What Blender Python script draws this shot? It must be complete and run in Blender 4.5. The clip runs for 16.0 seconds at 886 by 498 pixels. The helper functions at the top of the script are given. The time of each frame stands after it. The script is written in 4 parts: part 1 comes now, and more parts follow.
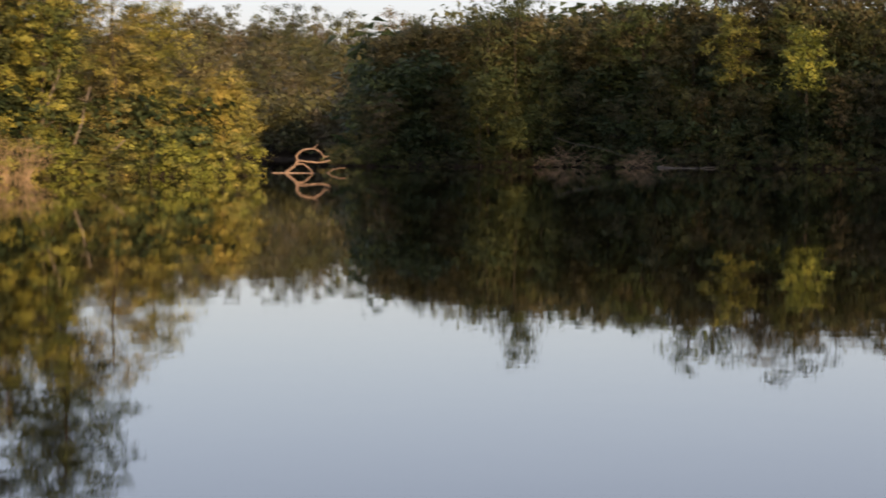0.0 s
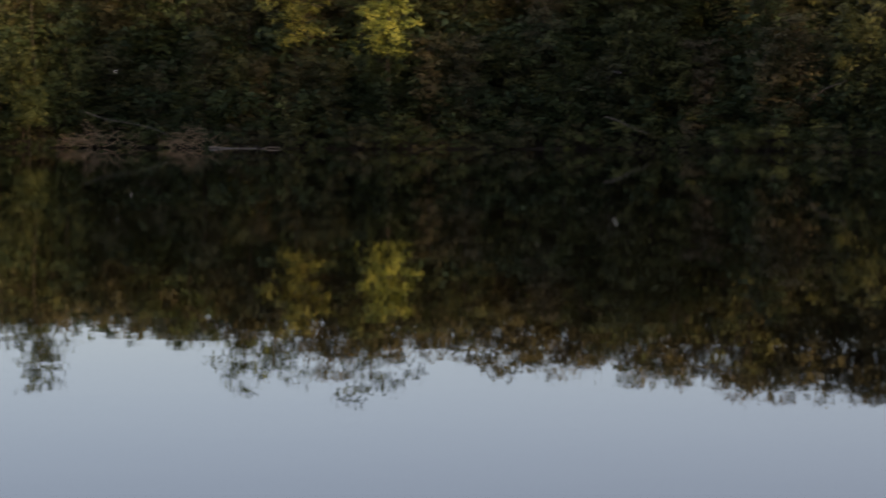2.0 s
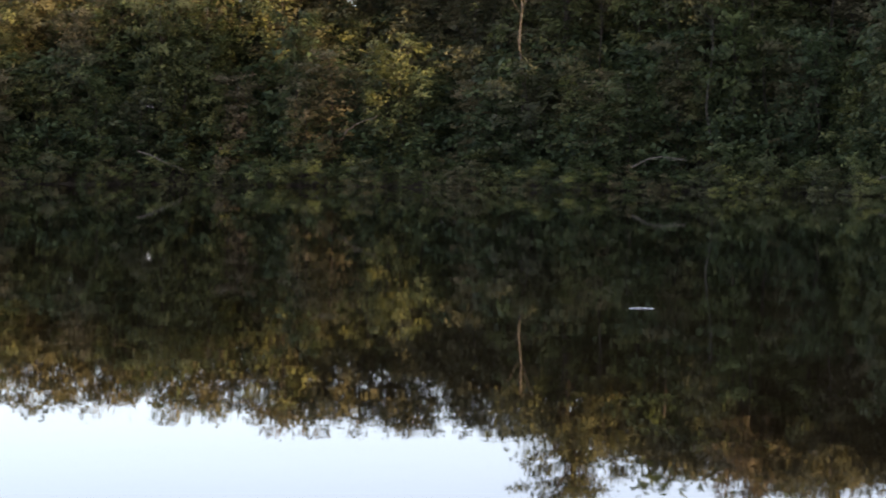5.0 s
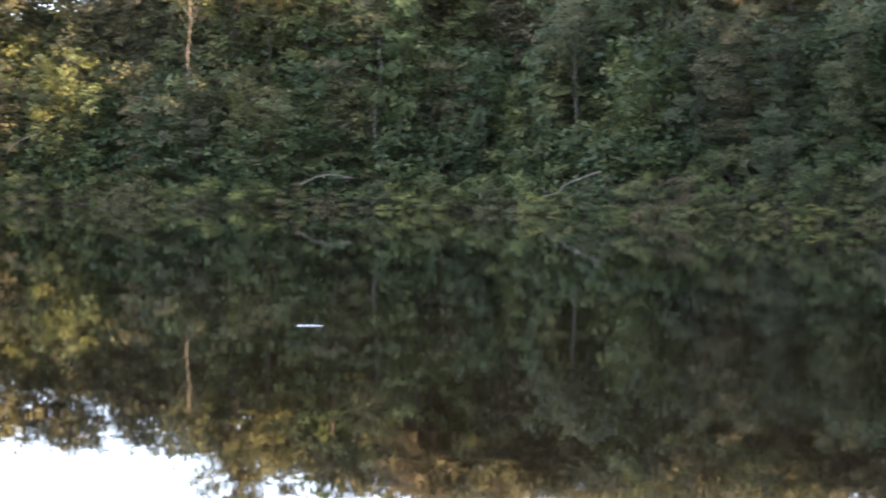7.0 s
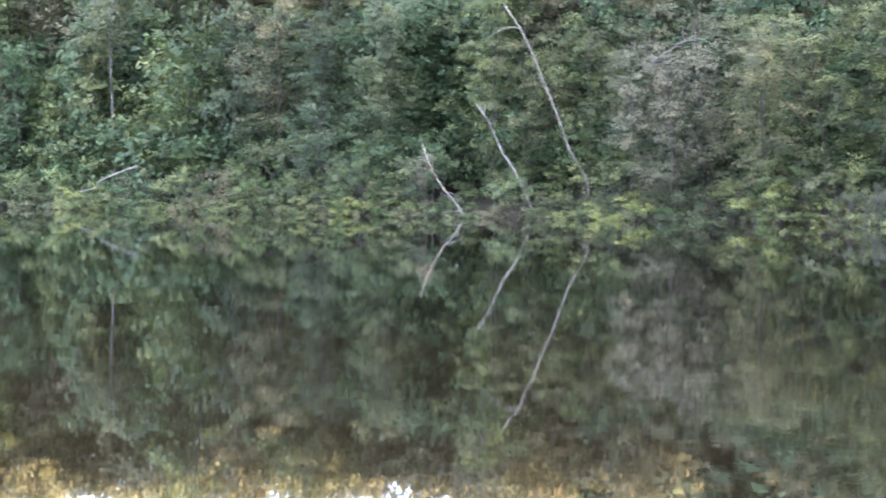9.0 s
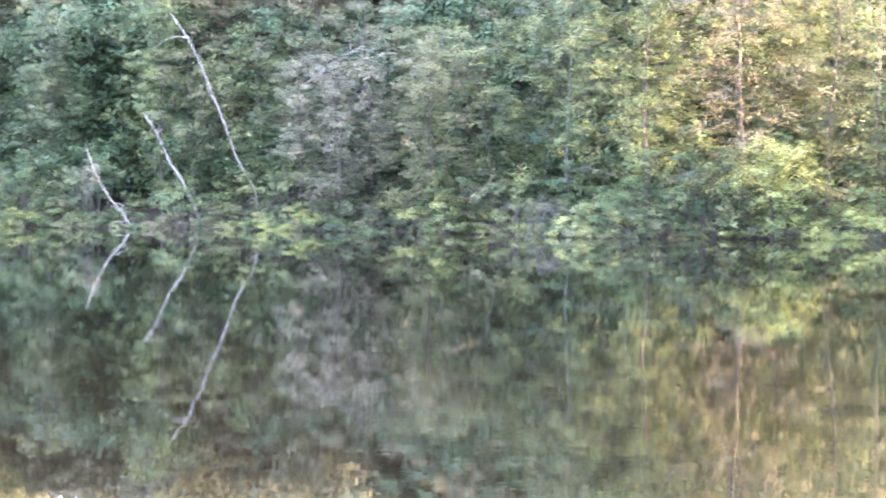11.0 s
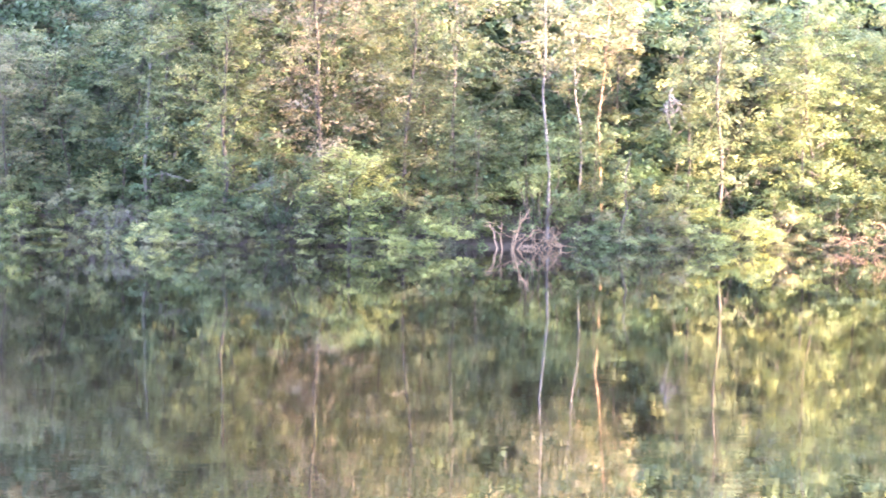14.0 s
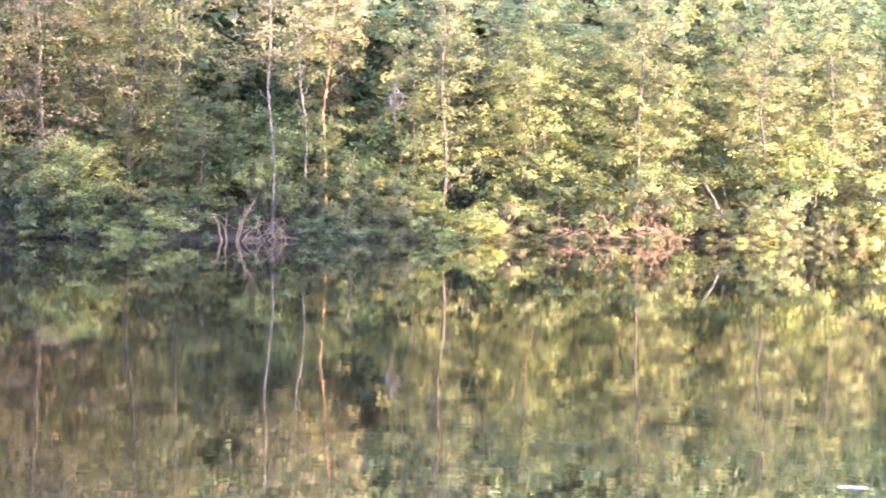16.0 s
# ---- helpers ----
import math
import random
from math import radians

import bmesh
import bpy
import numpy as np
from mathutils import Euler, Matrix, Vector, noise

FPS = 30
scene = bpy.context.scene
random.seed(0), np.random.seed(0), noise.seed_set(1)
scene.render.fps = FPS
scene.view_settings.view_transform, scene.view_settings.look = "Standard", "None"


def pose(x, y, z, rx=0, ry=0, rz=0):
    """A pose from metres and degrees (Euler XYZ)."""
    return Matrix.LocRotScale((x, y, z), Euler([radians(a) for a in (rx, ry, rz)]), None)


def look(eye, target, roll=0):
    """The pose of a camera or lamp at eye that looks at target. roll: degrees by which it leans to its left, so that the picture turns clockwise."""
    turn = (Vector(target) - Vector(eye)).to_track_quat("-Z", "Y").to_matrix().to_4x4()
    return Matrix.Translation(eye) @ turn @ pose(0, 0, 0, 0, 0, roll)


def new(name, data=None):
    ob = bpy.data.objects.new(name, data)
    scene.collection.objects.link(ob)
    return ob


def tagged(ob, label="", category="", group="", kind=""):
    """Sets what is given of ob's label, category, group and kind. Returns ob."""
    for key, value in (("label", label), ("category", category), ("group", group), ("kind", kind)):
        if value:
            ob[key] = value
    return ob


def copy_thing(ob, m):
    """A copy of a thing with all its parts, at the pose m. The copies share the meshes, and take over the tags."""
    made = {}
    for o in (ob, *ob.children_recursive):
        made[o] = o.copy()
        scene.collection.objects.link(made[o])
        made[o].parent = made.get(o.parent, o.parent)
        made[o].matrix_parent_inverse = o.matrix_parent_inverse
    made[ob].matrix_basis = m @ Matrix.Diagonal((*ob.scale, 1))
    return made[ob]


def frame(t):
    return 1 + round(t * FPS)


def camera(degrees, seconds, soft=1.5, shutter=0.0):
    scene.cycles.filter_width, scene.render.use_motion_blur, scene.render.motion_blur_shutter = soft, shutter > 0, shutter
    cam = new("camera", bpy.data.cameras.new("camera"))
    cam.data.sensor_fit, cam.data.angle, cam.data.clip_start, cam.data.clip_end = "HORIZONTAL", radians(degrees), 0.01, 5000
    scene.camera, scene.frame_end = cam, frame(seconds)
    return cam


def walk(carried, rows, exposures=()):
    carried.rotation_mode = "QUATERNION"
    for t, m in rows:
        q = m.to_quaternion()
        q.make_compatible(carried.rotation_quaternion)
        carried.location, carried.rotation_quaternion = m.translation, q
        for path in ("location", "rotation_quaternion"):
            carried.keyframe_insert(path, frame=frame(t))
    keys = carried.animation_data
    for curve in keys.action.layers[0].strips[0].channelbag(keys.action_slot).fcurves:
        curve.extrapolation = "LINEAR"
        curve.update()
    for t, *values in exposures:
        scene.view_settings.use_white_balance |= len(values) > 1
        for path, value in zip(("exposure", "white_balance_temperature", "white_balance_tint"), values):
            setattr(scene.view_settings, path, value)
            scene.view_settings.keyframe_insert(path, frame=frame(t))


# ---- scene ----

# ---- camera ----
cam = camera(21.34, 16.0, soft=1.7, shutter=0.4)
PATH = [
    (0, 26.05, -41.68, 2.70, 87.464, -0.117, 31.438),
    (0.5, 18.58, -29.73, 2.70, 87.310, -0.139, 29.149),
    (1, 9.66, -15.46, 2.70, 87.215, -0.392, 26.095),
    (1.5, 2.33, -3.72, 2.70, 86.980, 0.090, 22.741),
    (2, 0.12, -0.19, 2.70, 86.883, 0.000, 19.348),
    (2.5, 0.00, 0.00, 2.70, 86.966, 0.087, 16.896),
    (3, 0.00, 0.00, 2.70, 87.038, 0.027, 15.175),
    (3.5, 0.00, 0.00, 2.70, 87.104, 0.025, 13.377),
    (4, 0.00, 0.00, 2.70, 87.315, -0.050, 11.571),
    (4.2, 0.00, 0.00, 2.70, 87.419, -0.046, 10.808),
    (6.3, 0.00, 0.00, 2.70, 88.073, 0.042, 3.413),
    (6.5, 0.00, 0.00, 2.70, 88.125, 0.084, 2.574),
    (7, 0.00, 0.00, 2.70, 88.192, -0.400, -0.062),
    (7.5, 0.00, 0.00, 2.70, 88.022, -0.647, -3.389),
    (8, 0.00, 0.00, 2.70, 88.042, -0.635, -6.780),
    (8.5, 0.00, 0.00, 2.70, 88.070, -0.424, -9.498),
    (8.7, 0.00, 0.00, 2.70, 88.081, -0.274, -10.223),
    (10.8, 0.00, 0.00, 2.70, 88.353, -0.247, -18.515),
    (11, 0.00, 0.00, 2.70, 88.376, -0.209, -19.355),
    (11.5, 0.00, 0.00, 2.70, 88.432, -0.225, -21.437),
    (12, 0.00, 0.00, 2.70, 88.481, -0.256, -23.244),
    (12.5, 0.00, 0.00, 2.70, 88.535, -0.280, -24.894),
    (13, 0.00, 0.00, 2.70, 88.555, -0.550, -26.608),
    (13.5, 0.00, 0.00, 2.70, 88.571, -0.675, -27.952),
    (14, 0.00, 0.00, 2.70, 88.624, -0.683, -29.587),
    (14.5, 0.00, 0.00, 2.70, 88.659, -0.817, -31.185),
    (15, 0.00, 0.00, 2.70, 88.608, -0.699, -32.823),
    (15.5, 0.00, 0.00, 2.70, 88.517, -0.660, -34.588),
    (16, 0.00, 0.00, 2.70, 88.510, -0.816, -36.279),
]

EXPOSURES = [
    (0.0, 1.52, 7000, 23), (1.0, 1.24, 6830, 21), (2.5, 1.48, 6850, 20), (4.2, 2.2, 7000, 20), (6.3, 3.74, 6620, 20), (7.5, 4.62, 6300, 19), (8.7, 5.58, 6020, 18),
    (10.8, 6.5, 5600, 24), (12.5, 6.42, 5560, 28), (14.5, 6.24, 5500, 32), (16.0, 5.74, 5680, 33),
]
walk(cam, [(t, pose(x, y, z, rx, ry, rz)) for t, x, y, z, rx, ry, rz in PATH], EXPOSURES)

# ---- world and sun ----
SUN_AZ, SUN_EL = 138.0, 4.8          # degrees clockwise from +y, degrees over the horizon
world = bpy.data.worlds.new("evening_sky")
scene.world = world
world.use_nodes = True
wn = world.node_tree.nodes
sky = wn.new("ShaderNodeTexSky")
sky.sky_type = "NISHITA"
sky.sun_disc = False
sky.sun_elevation = radians(SUN_EL)
sky.sun_rotation = radians(SUN_AZ)
sky.air_density, sky.dust_density, sky.ozone_density = 1.0, 1.0, 3.0
# a thin even veil of high cloud over the clear sky
veil = wn.new("ShaderNodeMix")
veil.data_type = "RGBA"
veil.inputs["Factor"].default_value = 0.6
veil.inputs["B"].default_value = (1.95, 2.05, 2.45, 1)
world.node_tree.links.new(sky.outputs[0], veil.inputs["A"])
wn["Background"].inputs["Strength"].default_value = 0.15
world.node_tree.links.new(veil.outputs["Result"], wn["Background"].inputs["Color"])

sun = new("sun", bpy.data.lights.new("sun", "SUN"))
sun.data.energy, sun.data.angle, sun.data.color = 3.45, radians(1.3), (1.0, 0.72, 0.41)
sun_way = Vector((math.sin(radians(SUN_AZ)) * math.cos(radians(SUN_EL)), math.cos(radians(SUN_AZ)) * math.cos(radians(SUN_EL)), math.sin(radians(SUN_EL))))
sun.matrix_world = look(sun_way * 300, (0, 0, 0))


# ---- materials ----
def material(name):
    mat = bpy.data.materials.new(name)
    mat.use_nodes = True
    nt = mat.node_tree
    return mat, nt.nodes, nt.links, nt.nodes["Principled BSDF"]


def ramp(nodes, stops):
    node = nodes.new("ShaderNodeValToRGB")
    els = node.color_ramp.elements
    while len(els) < len(stops):
        els.new(0.5)
    for el, (p, c) in zip(els, stops):
        el.position, el.color = p, (*c, 1)
    return node


def leaf_material(name, tones, through_light=0.45, rough=0.62):
    """Foliage: one tone for each plant, lighter and darker leaves in it, and patches painted bright and dark as lit
    clumps and shaded gaps.
    """
    mat, nodes, links, bsdf = material(name)
    plant = nodes.new("ShaderNodeObjectInfo")
    tone = ramp(nodes, [(i / (len(tones) - 1), c) for i, c in enumerate(tones)])
    links.new(plant.outputs["Random"], tone.inputs[0])
    leaf = nodes.new("ShaderNodeNewGeometry")
    vary = nodes.new("ShaderNodeMapRange")
    vary.inputs["To Min"].default_value, vary.inputs["To Max"].default_value = 0.86, 1.14
    links.new(leaf.outputs["Random Per Island"], vary.inputs["Value"])
    place = nodes.new("ShaderNodeTexCoord")
    grain = nodes.new("ShaderNodeTexNoise")
    grain.inputs["Scale"].default_value, grain.inputs["Detail"].default_value = 0.75, 1.5
    links.new(place.outputs["Object"], grain.inputs["Vector"])
    # brightness by patch, imitating lit leaf clumps and the shade between them
    patch = nodes.new("ShaderNodeMapRange")
    patch.inputs["From Min"].default_value, patch.inputs["From Max"].default_value = 0.34, 0.66
    patch.inputs["To Min"].default_value, patch.inputs["To Max"].default_value = 0.48, 1.55
    links.new(grain.outputs["Fac"], patch.inputs["Value"])
    # mottling within the leaf sprays
    mottle = nodes.new("ShaderNodeTexNoise")
    mottle.inputs["Scale"].default_value, mottle.inputs["Detail"].default_value = 7.0, 3
    links.new(place.outputs["Object"], mottle.inputs["Vector"])
    fleck = nodes.new("ShaderNodeMapRange")
    fleck.inputs["From Min"].default_value, fleck.inputs["From Max"].default_value = 0.32, 0.68
    fleck.inputs["To Min"].default_value, fleck.inputs["To Max"].default_value = 0.6, 1.4
    links.new(mottle.outputs["Fac"], fleck.inputs["Value"])
    broad = nodes.new("ShaderNodeMath")
    broad.operation = "MULTIPLY"
    links.new(vary.outputs[0], broad.inputs[0])
    links.new(patch.outputs[0], broad.inputs[1])
    both = nodes.new("ShaderNodeMath")
    both.operation = "MULTIPLY"
    links.new(broad.outputs[0], both.inputs[0])
    links.new(fleck.outputs[0], both.inputs[1])
    hsv = nodes.new("ShaderNodeHueSaturation")
    hue = nodes.new("ShaderNodeMapRange")
    # the patches painted bright as if lit are also yellower than the dark ones
    hue.inputs["From Min"].default_value, hue.inputs["From Max"].default_value = 0.34, 0.66
    hue.inputs["To Min"].default_value, hue.inputs["To Max"].default_value = 0.518, 0.468
    links.new(grain.outputs["Fac"], hue.inputs["Value"])
    links.new(hue.outputs[0], hsv.inputs["Hue"])
    links.new(both.outputs[0], hsv.inputs["Value"])
    links.new(tone.outputs[0], hsv.inputs["Color"])
    links.new(hsv.outputs[0], bsdf.inputs["Base Color"])
    bsdf.inputs["Roughness"].default_value = rough
    bsdf.inputs["Specular IOR Level"].default_value = 0.2
    trans = nodes.new("ShaderNodeBsdfTranslucent")
    links.new(hsv.outputs[0], trans.inputs["Color"])
    mix = nodes.new("ShaderNodeMixShader")
    mix.inputs["Fac"].default_value = through_light
    links.new(bsdf.outputs[0], mix.inputs[1])
    links.new(trans.outputs[0], mix.inputs[2])
    links.new(mix.outputs[0], nodes["Material Output"].inputs["Surface"])
    return mat


def bark_material(name, dark, light, scale=6.0, rough=0.85):
    mat, nodes, links, bsdf = material(name)
    place = nodes.new("ShaderNodeTexCoord")
    stretch = nodes.new("ShaderNodeMapping")
    stretch.inputs["Scale"].default_value = (1, 1, 0.35)
    links.new(place.outputs["Object"], stretch.inputs["Vector"])
    grain = nodes.new("ShaderNodeTexNoise")
    grain.inputs["Scale"].default_value, grain.inputs["Detail"].default_value = scale, 6
    links.new(stretch.outputs[0], grain.inputs["Vector"])
    blot = nodes.new("ShaderNodeTexNoise")
    blot.inputs["Scale"].default_value = 1.1
    links.new(place.outputs["Object"], blot.inputs["Vector"])
    add = nodes.new("ShaderNodeMath")
    add.operation = "MULTIPLY_ADD"
    add.inputs[1].default_value = 0.6
    links.new(blot.outputs["Fac"], add.inputs[0])
    links.new(grain.outputs["Fac"], add.inputs[2])
    tone = ramp(nodes, [(0.55, dark), (1.0, light)])
    links.new(add.outputs[0], tone.inputs[0])
    links.new(tone.outputs[0], bsdf.inputs["Base Color"])
    bsdf.inputs["Roughness"].default_value = rough
    bsdf.inputs["Specular IOR Level"].default_value = 0.12
    bump = nodes.new("ShaderNodeBump")
    bump.inputs["Strength"].default_value, bump.inputs["Distance"].default_value = 0.6, 0.03
    links.new(grain.outputs["Fac"], bump.inputs["Height"])
    links.new(bump.outputs[0], bsdf.inputs["Normal"])
    return mat


LEAF_GREEN = leaf_material("forest_leaf", [(0.030, 0.046, 0.020), (0.062, 0.090, 0.029), (0.088, 0.098, 0.036), (0.040, 0.066, 0.028), (0.104, 0.116, 0.040), (0.052, 0.076, 0.026), (0.076, 0.080, 0.040), (0.036, 0.052, 0.024)])
LEAF_OLIVE = leaf_material("olive_leaf", [(0.074, 0.080, 0.032), (0.098, 0.090, 0.042), (0.064, 0.074, 0.033), (0.104, 0.090, 0.050)])
LEAF_YELLOW = leaf_material("yellow_leaf", [(0.074, 0.098, 0.032), (0.090, 0.106, 0.036), (0.064, 0.090, 0.032), (0.096, 0.098, 0.042)], 0.4)
# lush yellow-green, brightened in the colour itself so the leaves look sunlit
LEAF_LUSH_SUNLIT = leaf_material("lush_sunlit_leaf", [(0.150, 0.176, 0.030), (0.186, 0.174, 0.040), (0.132, 0.164, 0.030), (0.180, 0.160, 0.048)], 0.15)
LEAF_HILL = leaf_material("hillside_leaf", [(0.052, 0.064, 0.024), (0.092, 0.088, 0.036), (0.034, 0.048, 0.020), (0.108, 0.094, 0.050), (0.064, 0.076, 0.028), (0.042, 0.052, 0.024)], 0.15)
LEAF_FRESH = leaf_material("fresh_leaf", [(0.108, 0.130, 0.034), (0.122, 0.134, 0.040), (0.098, 0.124, 0.034)], 0.4)
LEAF_GREY = leaf_material("dusty_leaf", [(0.094, 0.088, 0.050), (0.080, 0.078, 0.044)], 0.25, 0.7)
BARK = bark_material("grey_brown_bark", (0.022, 0.018, 0.014), (0.052, 0.045, 0.036))
BARK_PALE = bark_material("pale_bark", (0.030, 0.027, 0.022), (0.112, 0.104, 0.090), 4.0)
WOOD_DEAD = bark_material("bleached_dead_wood", (0.060, 0.053, 0.042), (0.170, 0.152, 0.126), 5.0)
WOOD_RED = bark_material("reddish_dead_twigs", (0.074, 0.049, 0.029), (0.185, 0.126, 0.074), 5.0)
WOOD_DRIFT = bark_material("pinkish_driftwood", (0.085, 0.060, 0.046), (0.215, 0.160, 0.125), 5.0)
TWIG_GREY = bark_material("grey_dead_twigs", (0.030, 0.028, 0.021), (0.080, 0.075, 0.056), 5.0)
WOOD_BROWN = bark_material("weathered_brown_branches", (0.120, 0.092, 0.056), (0.310, 0.235, 0.150), 5.0)
EARTH = bark_material("damp_bank_earth", (0.010, 0.008, 0.005), (0.034, 0.026, 0.018), 0.9)


def water_material():
    """Dark still river water with faint ripples, a little rougher where a breath of wind touches the near reach."""
    mat, nodes, links, bsdf = material("river_water")
    bsdf.inputs["Base Color"].default_value = (0.0045, 0.0035, 0.002, 1)
    bsdf.inputs["Roughness"].default_value = 0.015
    bsdf.inputs["IOR"].default_value = 1.333
    place = nodes.new("ShaderNodeTexCoord")

    def waves(scale, detail):
        w = nodes.new("ShaderNodeTexNoise")
        w.inputs["Scale"].default_value, w.inputs["Detail"].default_value = scale, detail
        links.new(place.outputs["Object"], w.inputs["Vector"])
        return w

    swell, ripple, calm = waves(0.35, 2), waves(2.6, 2), waves(0.022, 2)
    gust = nodes.new("ShaderNodeMapRange")
    gust.inputs["From Min"].default_value, gust.inputs["From Max"].default_value = 0.42, 0.62
    gust.inputs["To Min"].default_value, gust.inputs["To Max"].default_value = 0.16, 0.7
    links.new(calm.outputs["Fac"], gust.inputs["Value"])
    # a breath of wind on one reach of the river
    reach = nodes.new("ShaderNodeVectorMath")
    reach.operation = "DISTANCE"
    reach.inputs[1].default_value = (24, 20, 0)
    links.new(place.outputs["Object"], reach.inputs[0])
    breath = nodes.new("ShaderNodeMapRange")
    breath.interpolation_type = "SMOOTHSTEP"
    breath.inputs["From Min"].default_value, breath.inputs["From Max"].default_value = 19, 16
    breath.inputs["To Min"].default_value, breath.inputs["To Max"].default_value = 0.0, 0.6
    links.new(reach.outputs["Value"], breath.inputs["Value"])
    wind = nodes.new("ShaderNodeMath")
    wind.operation = "ADD"
    links.new(gust.outputs[0], wind.inputs[0])
    links.new(breath.outputs[0], wind.inputs[1])
    small = nodes.new("ShaderNodeMath")
    small.operation = "MULTIPLY"
    links.new(ripple.outputs["Fac"], small.inputs[0])
    links.new(wind.outputs[0], small.inputs[1])
    first = nodes.new("ShaderNodeBump")
    first.inputs["Strength"].default_value, first.inputs["Distance"].default_value = 1.0, 0.0021
    links.new(swell.outputs["Fac"], first.inputs["Height"])
    second = nodes.new("ShaderNodeBump")
    second.inputs["Strength"].default_value, second.inputs["Distance"].default_value = 1.0, 0.0009
    links.new(small.outputs[0], second.inputs["Height"])
    links.new(first.outputs[0], second.inputs["Normal"])
    links.new(second.outputs[0], bsdf.inputs["Normal"])
    return mat


WATER = water_material()


# ---- ground and water ----
# The shore as seen from the camera's last place: degrees clockwise from +y, metres.
SHORE = [(-33.2, 238), (-27.5, 241), (-21, 227), (-14, 223), (-8, 201), (-4, 185), (0, 177), (5, 155), (10.5, 138.5), (15, 133.5),
         (20, 124.5), (24, 115.5), (28, 116.5), (31, 116), (38, 123.5), (43, 126.5), (47, 134), (51, 141), (55, 152)]


def polar(az, d):
    return d * math.sin(radians(az)), d * math.cos(radians(az))


def shore_at(az, back=0.0):
    """The place on the right-hand shore at that bearing, and metres behind it."""
    return polar(az, float(np.interp(az, [a for a, _ in SHORE], [d for _, d in SHORE])) + back)


RIGHT_BANK = [polar(a, d) for a, d in SHORE]
LEFT_BANK = [(-165, 22), (-122, 66), (-103, 92), (-97, 108), (-96, 124), (-112, 147), (-152, 166), (-250, 214)]
FAR_HILL = [(-268, 272), (-236, 300), (-205, 335), (-185, 342)]
FAR_BANK = [(-292, 252), (-236, 300), (-205, 335), (-165, 330)]
# (132, 38) to (110, -30): an unseen spit, added to carry shade-casting trees
LAKE = LEFT_BANK + FAR_BANK + [(-156, 262), (-149, 220), (-143, 206)] + RIGHT_BANK + [(150, 98), (190, 60), (160, 36), (132, 38), (112, 30), (86, 0), (66, -22), (74, -36), (110, -30), (160, -20), (230, -40), (230, -180), (40, -210), (-120, -170), (-190, -60)]


def shore_distance(x, y):
    """Metres from the shoreline: positive on land, negative over water."""
    x, y = np.asarray(x, float), np.asarray(y, float)
    best, inside = np.full(x.shape, 1e9), np.zeros(x.shape, bool)
    for (ax, ay), (bx, by) in zip(LAKE, LAKE[1:] + LAKE[:1]):
        dx, dy = bx - ax, by - ay
        f = np.clip(((x - ax) * dx + (y - ay) * dy) / (dx * dx + dy * dy), 0, 1)
        best = np.minimum(best, np.hypot(x - ax - f * dx, y - ay - f * dy))
        if dy:
            inside ^= ((ay > y) != (by > y)) & (x < ax + (y - ay) / dy * dx)
    return np.where(inside, -best, best)


def ground_height(x, y):
    d = shore_distance(x, y)
    x, y = np.asarray(x, float), np.asarray(y, float)
    u, v = (x + 430) * 0.797 + (y - 560) * 0.604, (x + 430) * -0.604 + (y - 560) * 0.797
    hill = 21 * np.exp(-((u / 105) ** 2 + (v / 190) ** 2))
    # unseen hill on the right, added to lift trees that block the sun
    n, k = 0.743 * x + 0.669 * y, 0.669 * x - 0.743 * y
    shade_knoll = 21 * np.exp(-(((n - 74) / 42) ** 2 + ((k - 70) / 18) ** 2))
    land = 0.02 + np.minimum(d, 3) * 0.05 + np.clip(d - 3, 0, 70) * 0.13 + hill * np.clip(d / 40, 0, 1) + shade_knoll * np.clip(d / 10, 0, 1)
    land = land + 0.25 * np.sin(x * 0.31 + 1.3) * np.sin(y * 0.27) * np.clip(d / 4, 0, 1)
    return np.where(d > 0, land, np.maximum(-3.0, 0.02 + d * 0.5))


def mesh_object(name, verts, faces, mat, parent=None, label="", smooth=False, normals=None):
    me = bpy.data.meshes.new(name)
    me.from_pydata([tuple(v) for v in np.asarray(verts).tolist()], [], [tuple(f) for f in np.asarray(faces).tolist()] if not isinstance(faces, list) else faces)
    me.materials.append(mat)
    if smooth:
        me.polygons.foreach_set("use_smooth", np.ones(len(me.polygons), bool))
    me.update()
    if normals is not None:
        me.polygons.foreach_set("use_smooth", np.ones(len(me.polygons), bool))
        me.normals_split_custom_set_from_vertices(np.asarray(normals).tolist())
    ob = new(name, me)
    if parent:
        ob.parent = parent
    if label:
        tagged(ob, label)
    return ob


def build_ground():
    outer = [-4200, -2500, -1500, -1000, -850]
    xs = np.array(outer + list(np.arange(-690, -400, 15.0)) + list(np.arange(-400, 260, 5.0)) + [300, 420, 700, 1200, 2200, 4200])
    ys = np.array(outer + [-700, -520, -400, -320, -260] + list(np.arange(-220, 440, 5.0)) + list(np.arange(440, 800, 15.0)) + [900, 1000, 1600, 2600, 4200])
    gx, gy = np.meshgrid(xs, ys)
    gz = ground_height(gx, gy)
    nx = len(xs)
    i = np.arange(len(ys) - 1)[:, None] * nx + np.arange(nx - 1)[None, :]
    faces = np.stack([i, i + 1, i + 1 + nx, i + nx], -1).reshape(-1, 4)
    ob = mesh_object("ground", np.stack([gx, gy, gz], -1).reshape(-1, 3), faces, EARTH, smooth=True)
    tagged(ob, "dark damp earth bank rising gently under the forest", "ground", kind="structure")


build_ground()
water = mesh_object("water", [(-4200, -4200, 0), (4200, -4200, 0), (4200, 4200, 0), (-4200, 4200, 0)], [(0, 1, 2, 3)], WATER)
tagged(water, "calm dark brown river water mirroring forest and sky", "water", kind="structure")


# ---- plant building ----
def unit(v):
    return v / (np.linalg.norm(v, axis=-1, keepdims=True) + 1e-9)


